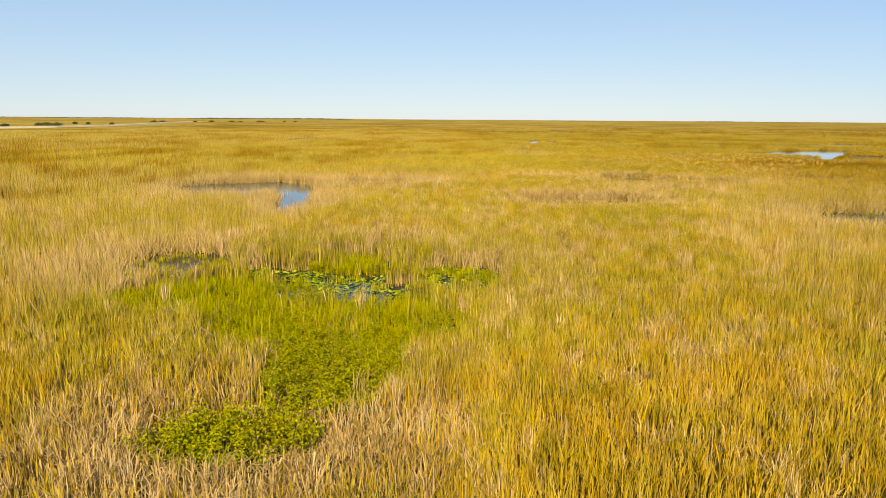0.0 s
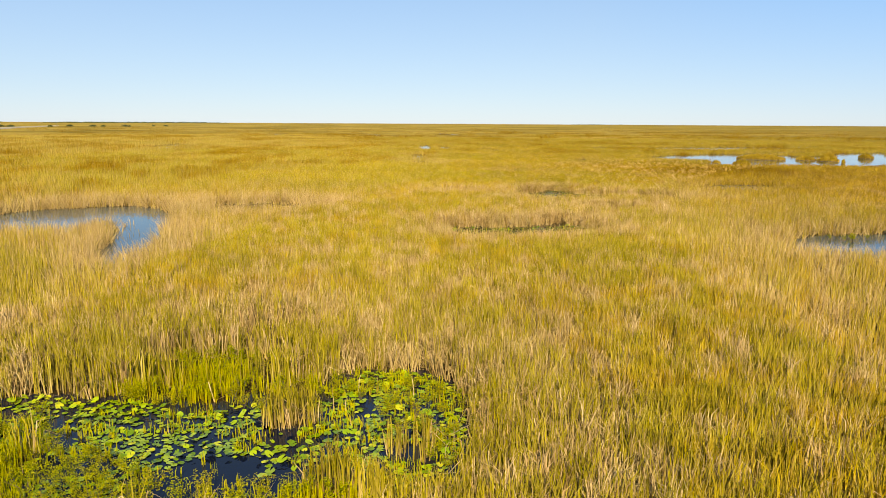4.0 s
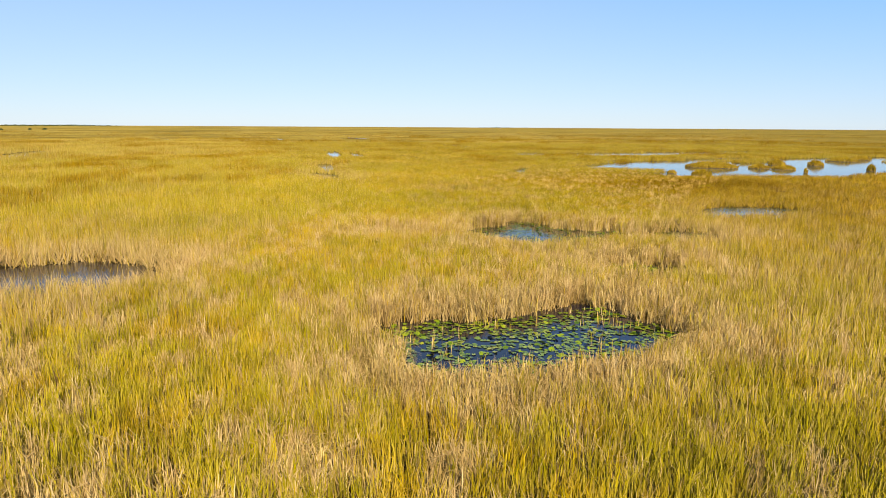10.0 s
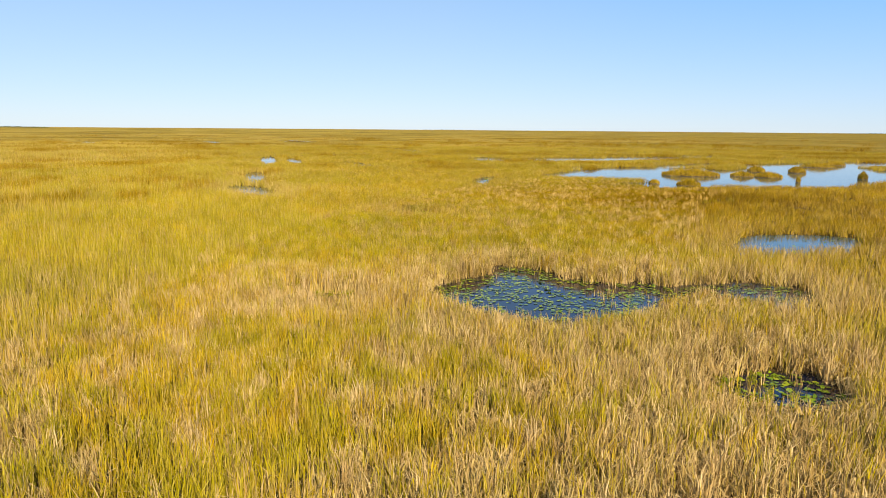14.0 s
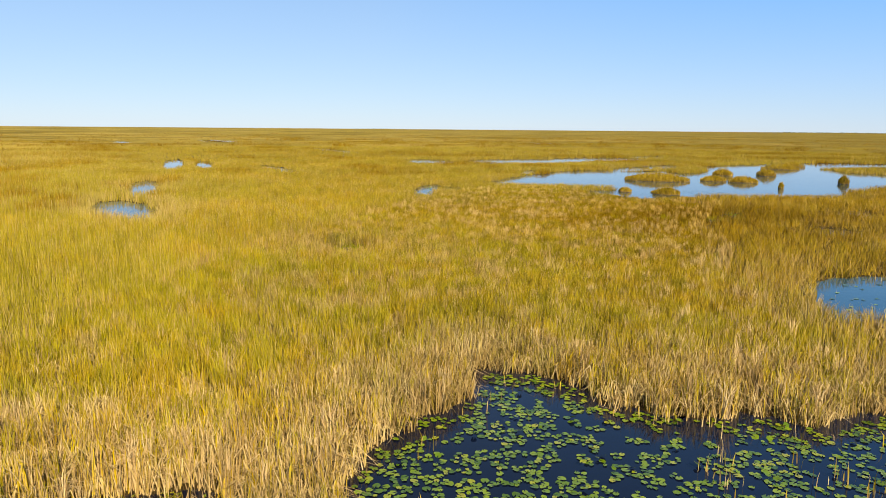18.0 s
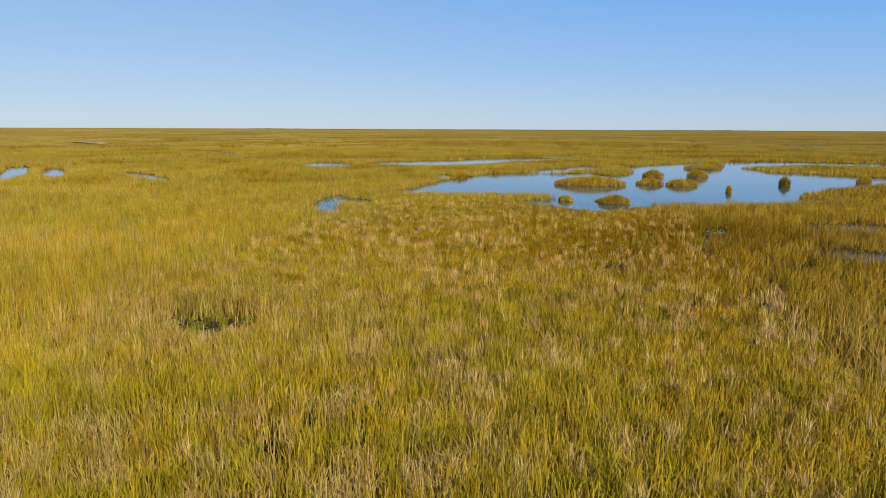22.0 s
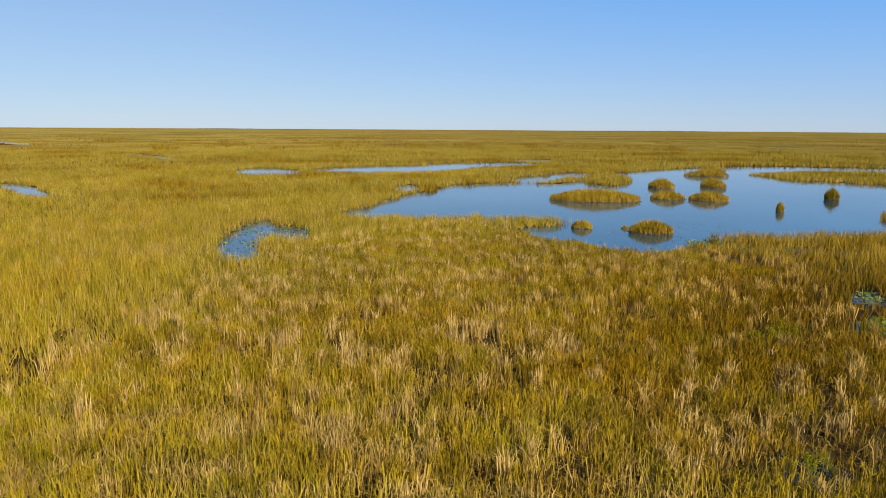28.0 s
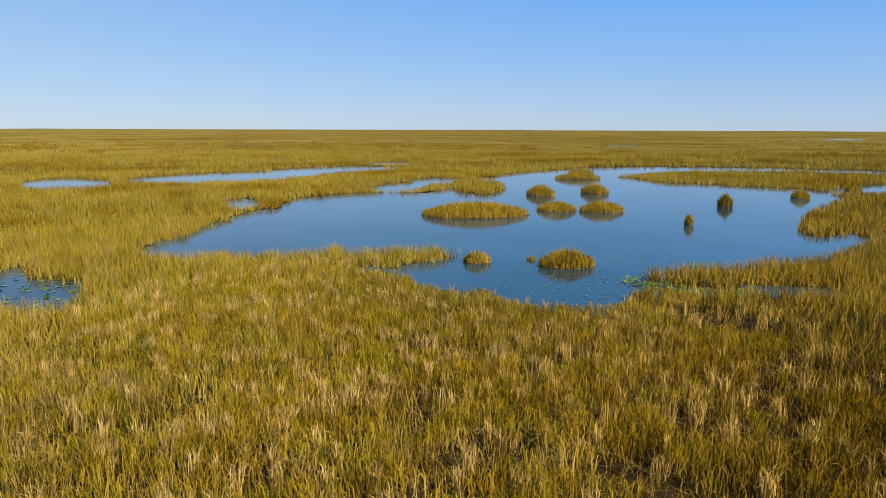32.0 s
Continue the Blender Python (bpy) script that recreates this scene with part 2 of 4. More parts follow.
# ---- plan: outlines as ellipses (centre x, y, half axes, turn in degrees) ----
WATERS = {
    "west_pond": [(-26.5, 90.0, 9.5, 10.0, -8), (-18.2, 85.0, 2.6, 10.0, 6), (-16.4, 74.0, 1.8, 8.5, 4)],
    "weed_pond": [(-3.4, 37.2, 6.4, 3.2, 6), (0.8, 38.6, 2.6, 4.8, -10), (-16.6, 42.0, 3.6, 4.6, -15), (-10.5, 40.4, 4.5, 2.0, -15)],
    "weed_puddle": [(-5.8, 18.2, 1.3, 0.9, 0)],
    "weed_gap": [(-5.0, 24, 0.9, 3.2, 10)],
    "east_pond": [(43.8, 65.2, 9.5, 5.2, 12)],
    "lily_pond": [(15.2, 75.1, 5.8, 4.2, 0), (19.6, 75.6, 3.9, 3.8, 0), (12.8, 77.9, 3.9, 1.9, 0), (21, 77, 2.4, 2.8, 0), (13.4, 73.2, 4.2, 2.8, 0)],
    "round_pond": [(28.4, 103.6, 6.2, 7.6, 0), (31.3, 107.5, 2.6, 5.4, 0), (34.6, 102.6, 3.6, 4.0, -30), (41.4, 100, 4.6, 2.9, -12)],
    "small_pond": [(29.3, 86.9, 3.3, 2.5, 10)],
    "long_pond": [(61.4, 113.0, 8.4, 4.6, 12)],
    "sedge_pond": [(-8.2, 95.8, 6.2, 4.6, -22)],
    "weed_hole": [(17.0, 107.0, 2.6, 2.0, 0)],
    "narrow_hole": [(35.1, 142.0, 2.6, 2.9, 0)],
    "north_pond": [(20.2, 180, 3.6, 12, 5), (24.8, 212, 2.4, 15, -6)],
    "twin_pools": [(37, 284, 2.8, 26, -7), (44, 280, 2.4, 20, -7)],
    "creek": [(66.5, 191.5, 11, 2.0, 58), (62.2, 183.5, 3.4, 1.4, 70), (70.4, 191.0, 2.0, 5, -25)],
    "back_pool_west": [(109, 277, 17, 7.5, 72)],
    "back_pool": [(139, 270, 22, 15.5, 0), (167, 270, 22, 13, 8), (202, 283, 7, 8, 0)],
    "east_slough": [(101, 141, 5.5, 2.6, -40), (84.5, 132.5, 4.5, 1.8, -70), (86, 126, 2.6, 1.7, 0)],
    "lake": [(107, 177, 20, 16, 0), (133, 194, 28, 22, 20), (164, 206, 32, 20, 25), (101.5, 202.5, 20, 10, 38), (88, 199.5, 8, 4.6, 35),
             (109, 224.5, 6, 2.4, 55), (200, 218, 28, 12, -12), (152, 168, 34, 9, 6), (91, 172.5, 6, 4.4, 0), (92, 166.3, 6.5, 4.4, 0), (122, 212, 14, 12, 20), (143, 226, 10, 5, 30), (168, 182, 20, 14, 0), (140, 178, 16, 14, 0), (112, 190, 16, 14, 0),
             (112, 166, 17, 7, 4), (197, 155, 20, 9, -25), (97.8, 157.6, 7, 1.4, -50), (118, 161, 14, 6.5, -15), (159, 229, 9, 7, 30),
             (232, 205, 30, 10, -53), (214, 211, 14, 7, -35), (246, 170, 8, 12, 0), (125.5, 171, 4, 4, 0)],
    "mud_hole": [(86, 146.5, 1.8, 1.0, 0)],
    "mud_gap": [(79, 143.6, 2.1, 0.9, 20)],
    "mud_dip": [(60.8, 139.3, 1.0, 0.6, 30)],
    "reed_hole": [(-3.8, 47.6, 1.0, 1.2, 0)],
}
# reed land that reaches into the lake
LANDS = [(-20.6, 79.6, 1.7, 4.6, 10), (200, 183, 16, 17, 0), (219, 184, 23, 13, -42), (152.5, 216.5, 15, 5.0, 38), (-2.0, 38.8, 1.0, 0.6, 20), (0.5, 36.2, 0.6, 0.6, 0), (92.5, 181.8, 5.2, 3.0, -30),
         (106.5, 154.3, 12.5, 2.8, -47), (150, 158.2, 24, 4.2, 0)]
FAR_POOLS = [(-38, 535, 9, 42), (36, 545, 9, 44), (101, 590, 10, 46), (300, 480, 14, 34), (390, 322, 14, 14), (434, 313, 16, 12),
             (113, 380, 3, 34), (58, 257, 2.5, 16), (-62, 305, 5, 26), (92, 572, 8, 40), (461, 322, 16, 12), (860, 258, 90, 24)]

rng = np.random.default_rng(7)
LATTICE = rng.random((256, 256))


def wobble(x, y, size, seed=0):
    """Smooth random field between 0 and 1, with features of about that size."""
    x, y = np.asarray(x) / size + seed * 17.3, np.asarray(y) / size + seed * 5.1
    i, j = np.floor(x).astype(int), np.floor(y).astype(int)
    u, v = x - i, y - j
    u, v = u * u * (3 - 2 * u), v * v * (3 - 2 * v)
    i0, j0, i1, j1 = i % 256, j % 256, (i + 1) % 256, (j + 1) % 256
    return (LATTICE[i0, j0] * (1 - u) + LATTICE[i1, j0] * u) * (1 - v) + (LATTICE[i0, j1] * (1 - u) + LATTICE[i1, j1] * u) * v


def oval(x, y, cx, cy, rx, ry, turn=0.0):
    c, s = math.cos(radians(turn)), math.sin(radians(turn))
    dx, dy = x - cx, y - cy
    p, q = (dx * c + dy * s) / rx, (-dx * s + dy * c) / ry
    r = np.sqrt(p * p + q * q)
    return (r - 1) * np.where(r > 1e-6, np.sqrt(dx * dx + dy * dy) / np.maximum(r, 1e-6), min(rx, ry))


def shore(x, y, names=None):
    """Metres to the nearest water's edge, negative on the water."""
    edge = (wobble(x, y, 3.1, 1) - 0.5) * 1.9 + (wobble(x, y, 0.8, 2) - 0.5) * 1.1
    d = np.full(np.shape(x), 1e3)
    for name in (names or WATERS):
        for o in WATERS[name]:
            d = np.minimum(d, oval(x, y, *o))
    if names is None:
        for o in FAR_POOLS:
            d = np.minimum(d, oval(x, y, *o))
    land = np.full(np.shape(x), 1e3)
    for o in LANDS:
        land = np.minimum(land, oval(x, y, *o))
    return np.maximum(d + edge, -(land + edge))


# narrow sloughs that cross the far marsh
for k in range(110):
    far = 150 + 250 * rng.random() ** 1.2
    bearing = radians(-25 + 118 * rng.random())
    row = (45 + far * math.sin(bearing), 110 + far * math.cos(bearing), 9 + 24 * rng.random(), 1.1 + 1.0 * rng.random(),
           -math.degrees(bearing) + rng.normal(0, 12))
    u = np.linspace(-1.3, 1.3, 9) * row[2]
    if shore(row[0] + u * math.cos(radians(row[4])), row[1] + u * math.sin(radians(row[4]))).min() > 8:
        WATERS["slough_%d" % len(WATERS)] = [row]

# ---- mesh helpers ----
def mesh_of(name, verts, tris, mat, attrs=None, smooth=False):
    me = bpy.data.meshes.new(name)
    verts, tris = np.asarray(verts, np.float32), np.asarray(tris, np.int32)
    n = tris.shape[1]
    me.vertices.add(len(verts))
    me.vertices.foreach_set("co", verts.ravel())
    me.loops.add(tris.size)
    me.loops.foreach_set("vertex_index", tris.ravel())
    me.polygons.add(len(tris))
    me.polygons.foreach_set("loop_start", np.arange(0, tris.size, n, dtype=np.int32))
    me.polygons.foreach_set("use_smooth", np.full(len(tris), smooth))
    for k, v in (attrs or {}).items():
        me.attributes.new(k, "FLOAT", "POINT").data.foreach_set("value", np.asarray(v, np.float32))
    me.update(calc_edges=True)
    me.materials.append(mat)
    return me


def part(name, me, parent, label=""):
    ob = new(name, me)
    ob.parent = parent
    return tagged(ob, label)


def blades(x, y, z, h, w, lean, dry, fresh, bent=True):
    """Arrays for leaf blades that stand at x, y, z: tapered, curved over at the tip."""
    n = len(x)
    face, way = rng.random(n) * math.tau, rng.random(n) * math.tau
    ax, ay = np.cos(face) * w / 2, np.sin(face) * w / 2
    lx, ly = np.cos(way) * lean * h, np.sin(way) * lean * h
    tone = np.clip(0.5 * rng.random(n) + 0.5 * (0.5 + 1.8 * (wobble(x, y, 0.5, 36) * 0.65 + wobble(x, y, 0.8, 37) * 0.35 - 0.5)), 0, 1)     # blades of one tussock look alike
    # the colour changes along each blade: foot, middle and tip
    tones = np.repeat(tone[:, None], 5 if bent else 3, 1)
    tones[:, :2] += rng.normal(0, 0.16, n)[:, None]
    if bent:
        tones[:, 2:4] += rng.normal(0, 0.18, n)[:, None]
    tones[:, -1] += rng.normal(0, 0.22, n)
    tones = np.clip(tones, 0, 1)
    # part of each blade has withered: at its foot or at its tip
    worn = np.repeat(dry[:, None], 5 if bent else 3, 1)
    foot, tip = rng.random(n), rng.random(n)
    worn[:, :2] = np.maximum(worn[:, :2], foot[:, None] * (1.0 if bent else 0.35))
    worn[:, -1] = np.clip(worn[:, -1] + np.where(tip > 0.85, 0.6, 0), 0, 1)
    if bent:
        k = 0.52 + 0.25 * rng.random(n)
        v = np.empty((n, 5, 3), np.float32)
        v[:, 0] = np.stack([x - ax, y - ay, z], 1)
        v[:, 1] = np.stack([x + ax, y + ay, z], 1)
        sway = rng.normal(0, 0.09, n) * h
        mx, my, mz = x + lx * 0.25 + ay / w * sway, y + ly * 0.25 - ax / w * sway, z + h * k
        v[:, 2] = np.stack([mx + ax * 0.85, my + ay * 0.85, mz], 1)
        v[:, 3] = np.stack([mx - ax * 0.85, my - ay * 0.85, mz], 1)
        v[:, 4] = np.stack([x + lx, y + ly, z + h * np.maximum(1 - lean * lean * 1.1, 0.3)], 1)
        base = (np.arange(n) * 5)[:, None]
        t = np.concatenate([base + (0, 1, 2), base + (0, 2, 3), base + (3, 2, 4)], 1).reshape(-1, 3)
        m = 5
    else:
        v = np.empty((n, 3, 3), np.float32)
        v[:, 0] = np.stack([x - ax, y - ay, z], 1)
        v[:, 1] = np.stack([x + ax, y + ay, z], 1)
        v[:, 2] = np.stack([x + lx, y + ly, z + h], 1)
        t = (np.arange(n) * 3)[:, None] + (0, 1, 2)
        m = 3
    return v.reshape(-1, 3), t, {"tone": tones.ravel(), "dry": worn.ravel(), "fresh": np.repeat(fresh, m)}


# ---- ground ----
def ground():
    rings = [0, 40, 90, 160, 260, 420, 700, 1200, 2200, 3600, 4950]
    bm = bmesh.new()
    hub = bm.verts.new((60, 120, 0))
    last = None
    for r in rings[1:]:
        ring = [bm.verts.new((60 + r * math.cos(k * math.tau / 96), 120 + r * math.sin(k * math.tau / 96), 0)) for k in range(96)]
        for k in range(96):
            if last is None:
                bm.faces.new((hub, ring[k], ring[(k + 1) % 96]))
            else:
                bm.faces.new((last[k], ring[k], ring[(k + 1) % 96], last[(k + 1) % 96]))
        last = ring
    me = bpy.data.meshes.new("ground")
    bm.to_mesh(me)
    bm.free()
    me.materials.append(MAT_GROUND)
    tagged(new("ground", me), "flat straw-brown marsh peat reaching to the horizon", "ground", kind="structure")


ground()


def far_canopy():
    """The closed tops of the reeds, far out, as one uneven sheet at reed height."""
    r = 330 * (4900 / 330) ** (np.arange(48) / 47)
    a = np.arange(721) * radians(0.5)
    rr, aa = np.meshgrid(r, a, indexing="ij")
    x, y = 45 + rr * np.cos(aa), 110 + rr * np.sin(aa)
    z = 0.75 + 0.4 * (wobble(x, y, 23, 12) - 0.5) + 0.5 * (wobble(x, y, 160, 13) - 0.5)
    z[0] = 0.0
    for px, py, rx, ry in FAR_POOLS:
        z = np.where(oval(x, y, px, py, rx, ry) < 0, -0.3, z)
    n, k = x.shape
    ii, jj = np.meshgrid(np.arange(n - 1), np.arange(k - 1), indexing="ij")
    q = np.stack([ii * k + jj, (ii + 1) * k + jj, (ii + 1) * k + jj + 1, ii * k + jj + 1], -1).reshape(-1, 4)
    # olive-brown eastwards, with some lens falloff put into the colour
    east = 0.7 * np.clip((np.degrees(np.arctan2(x - 20, y - 60)) - 8) / 45, 0, 1)
    # dark streaks painted into the tops for the shade of far slough banks
    east = np.maximum(east, 0.8 * np.clip((wobble(aa * 14, np.log(rr) * 26, 1.0, 62) - 0.62) * 6, 0, 1))
    me = mesh_of("far_reeds", np.stack([x.ravel(), y.ravel(), z.ravel()], 1), q, MAT_CANOPY, {"rush_shade": east.ravel()}, smooth=True)
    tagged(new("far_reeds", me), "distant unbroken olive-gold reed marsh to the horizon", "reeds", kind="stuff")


far_canopy()


def water_body(name, ovals, cell, mat, label, field):
    """A sheet of water inside the outline, its rim drawn on to the shoreline."""
    pad = 4
    x0 = min(o[0] - max(o[2], o[3]) for o in ovals) - pad
    x1 = max(o[0] + max(o[2], o[3]) for o in ovals) + pad
    y0 = min(o[1] - max(o[2], o[3]) for o in ovals) - pad
    y1 = max(o[1] + max(o[2], o[3]) for o in ovals) + pad
    nx, ny = int((x1 - x0) / cell) + 1, int((y1 - y0) / cell) + 1
    gx, gy = np.meshgrid(x0 + np.arange(nx) * cell, y0 + np.arange(ny) * cell, indexing="ij")
    d = field(gx, gy)
    inside = d < 0.3
    use = inside[:-1, :-1] | inside[1:, :-1] | inside[:-1, 1:] | inside[1:, 1:]
    ii, jj = np.nonzero(use)
    idx = np.stack([ii * ny + jj, (ii + 1) * ny + jj, (ii + 1) * ny + jj + 1, ii * ny + jj + 1], 1)
    fx, fy = np.gradient(d, cell)
    size = np.maximum(np.hypot(fx, fy), 0.3)
    over = np.clip(d - 0.3, 0, cell) / size
    px, py = gx - over * fx / size, gy - over * fy / size
    used, inv = np.unique(idx, return_inverse=True)
    verts = np.stack([px.ravel()[used], py.ravel()[used], np.full(len(used), 0.012)], 1)
    me = mesh_of("water", verts, inv.reshape(idx.shape), mat, smooth=True)
    tagged(new("water_" + name, me), label, "water", kind="structure")


for key, ovals in WATERS.items():
    big = key in ("lake", "back_pool", "back_pool_west") or key.startswith("slough")
    water_body(key, ovals, 1.0 if big else 0.4, MAT_LAKE if big or key in ("creek", "west_pond", "north_pond", "long_pond", "east_pond") else MAT_POOL,
               "open blue marsh lake among reed islands" if key == "lake" else "still dark pool of marsh water among reeds",
               lambda x, y, k=key: shore(x, y, [k]))
for k, (cx, cy, rx, ry) in enumerate(FAR_POOLS):
    water_body("far_%d" % (k + 1), [(cx, cy, rx, ry)], 1.5, MAT_LAKE, "small distant pool of open marsh water",
               lambda x, y, o=(cx, cy, rx, ry): oval(x, y, *o) + (wobble(x, y, 6, 3) - 0.5) * 4)

# ---- reed beds ----
WEEDS = [(-4.6, 29.4, 6.0, 5.3, 0), (-3.8, 23.2, 2.6, 3.8, 0), (-11.2, 33.6, 5.8, 4.4, 0), (-5.4, 44.1, 3.2, 1.6, -15), (-6.0, 17.6, 2.2, 1.6, 0), (-4.5, 41.2, 4.6, 1.2, -8), (73.0, 146.2, 1.8, 0.9, -30)]     # broad-leaved weeds
LINE = [(0, 8), (-1, 20), (1, 40), (5, 57), (12, 79), (21, 99), (30, 117), (41, 132), (66, 158), (78, 167)]
# parts of the plan that lie open to view: apex, and the bearing of the right-hand limit
OPEN = [(0, 0, 35), (-1, 15, 44), (-1, 27, 49), (3, 47, 53), (8, 68, 57), (17, 90, 62), (25, 108, 71), (35, 124, 73), (47, 139, 80), (53, 146, 87)]


def off_line(x, y):
    d = np.full(np.shape(x), 1e4)
    for (ax, ay), (bx, by) in zip(LINE, LINE[1:]):
        ex, ey = bx - ax, by - ay
        s = np.clip(((x - ax) * ex + (y - ay) * ey) / (ex * ex + ey * ey), 0, 1)
        d = np.minimum(d, np.hypot(x - ax - s * ex, y - ay - s * ey))
    return d


def in_view(x, y):
    ok = np.zeros(np.shape(x), bool)
    for ax, ay, b in OPEN:
        rel = (np.degrees(np.arctan2(x - ax, y - ay)) - b + 180) % 360 - 180
        ok |= (rel < 2) & (rel > -74)
    return ok


def scatter(count, x0, x1, y0, y1, near, far):
    x, y = x0 + rng.random(count) * (x1 - x0), y0 + rng.random(count) * (y1 - y0)
    keep = in_view(x, y)
    x, y = x[keep], y[keep]
    d = off_line(x, y)
    keep = (d >= near) & (d < far)
    return x[keep], y[keep]


def browner(x, y):
    """The old brown rushes lie south of the lake."""
    return np.clip((x + 0.1 * y - 55) / 34, 0, 1) * np.clip((182 - y) / 25, 0, 1)


TORN = [(63.4, 150.8, 1.1, 0.7, 30), (60.4, 151.4, 0.9, 0.6, 0), (79.8, 152.3, 1.2, 0.8, -40), (76.9, 150.4, 1.1, 0.7, -40), (70.4, 156.6, 0.9, 0.7, 0),
        (73.2, 157.1, 0.7, 0.6, 0), (89.4, 156.2, 2.6, 3.2, 0), (75.4, 145.2, 1.6, 1.0, -30)]


def torn(x, y):
    """Patches south of the lake where the old reeds have broken down, 0 to 1."""
    zone = np.clip((x + 0.3 * y - 88) / 12, 0, 1) * np.clip((172 - y) / 12, 0, 1) * np.clip((y - 112) / 14, 0, 1) * np.clip((104 - x) / 14, 0, 1)
    f = np.clip((wobble(x, y, 2.1, 90) * 0.5 + wobble(x, y, 0.75, 91) * 0.5 - 0.54) * 5.5, 0, 0.95) * zone
    for o in TORN:
        f = np.maximum(f, np.clip(-oval(x, y, *o) * 2 + 0.6 * (wobble(x, y, 0.6, 92) - 0.3), 0, 1))
    return f


def looks(x, y, s):
    """How dry, fresh and tall the reeds are at each place."""
    n = len(x)
    patch = wobble(x, y, 0.85, 4) * 0.45 + wobble(x, y, 0.35, 5) * 0.25 + wobble(x, y, 1.6, 34) * 0.15 + wobble(x, y, 9, 23) * 0.15
    along = np.clip((x + 0.1 * y - 32) / 45, 0, 1)          # the east is lower and browner, part of that brown standing for shade
    brown = browner(x, y)
    fringe = (1 - 0.8 * along) * np.clip(1.35 - s / 4.8, 0, 1) ** 0.7 * (0.6 + 0.6 * wobble(x, y, 5, 21))
    straw = np.clip((patch - 0.525 - 0.12 * np.clip((50 - y) / 22, 0, 1) - 0.07 * np.clip((y - 92) / 22, 0, 1)) * 20, 0, 0.92)
    pool = np.clip(1.1 - np.hypot((x + 6) / 14, (y - 36) / 17), 0, 1)
    p = np.clip(0.04 + 0.95 * fringe * (1 - np.clip(1.6 * pool, 0, 1)) + straw * (1 - 0.5 * pool), 0, 0.95)
    dry = np.where(rng.random(n) < p, 0.6 + 0.4 * rng.random(n), 0.2 * rng.random(n))
    lush = wobble(x, y, 14, 6) * 0.25 + wobble(x, y, 2.2, 7) * 0.3 + wobble(x, y, 0.7, 24) * 0.45
    fresh = np.clip((lush - 0.45 - 0.22 * brown + 0.8 * pool + 0.10 + 0.45 * np.clip(1.2 - np.hypot((x + 5.5) / 5, (y - 45) / 5), 0, 1) + 0.17 * np.clip((y - 18) / 30, 0, 1) - 0.05 * np.clip((y - 75) / 40, 0, 1)) * 2.6 + (rng.random(n) - 0.5) * 0.5, 0, 1)
    tall = 1.55 + 0.30 * wobble(x, y, 6, 8) + 0.32 * (wobble(x, y, 0.9, 9) - 0.5)
    tall *= np.where(dry > 0.5, 0.94, 1.0) * (0.88 + 0.12 * np.sqrt(rng.random(n)))
    rush_shade = np.clip(1.45 - np.hypot((x - 80) / 26, (y - 142) / 17) + 0.7 * (wobble(x, y, 5, 22) - 0.5), 0, 1)      # brown rushes by the slough; some darkening for shade is mixed in
    rush_shade = np.maximum(rush_shade, (0.25 * along + 0.65 * brown) * np.clip(0.25 + 1.1 * wobble(x, y, 1.2, 25), 0, 1))
    return dry, fresh, tall * (1 - 0.38 * along) * (0.6 + 0.4 * np.clip(s / (0.35 + 0.9 * wobble(x, y, 1.3, 26)), 0, 1)), rush_shade * (0.5 + 0.5 * rng.random(n)) * (1 - 0.25 * dry)


def strips(x, y):
    """Long narrow dark bands across the far marsh, painted for shaded slough banks."""
    r, th = np.hypot(x - 45, y - 110), np.arctan2(x - 45, y - 110)
    return np.clip((wobble(th * 13, np.log(r + 1) * 34, 1.0, 60) * 0.75 + wobble(x, y, 9, 61) * 0.25 - 0.62) * 7, 0, 0.85)


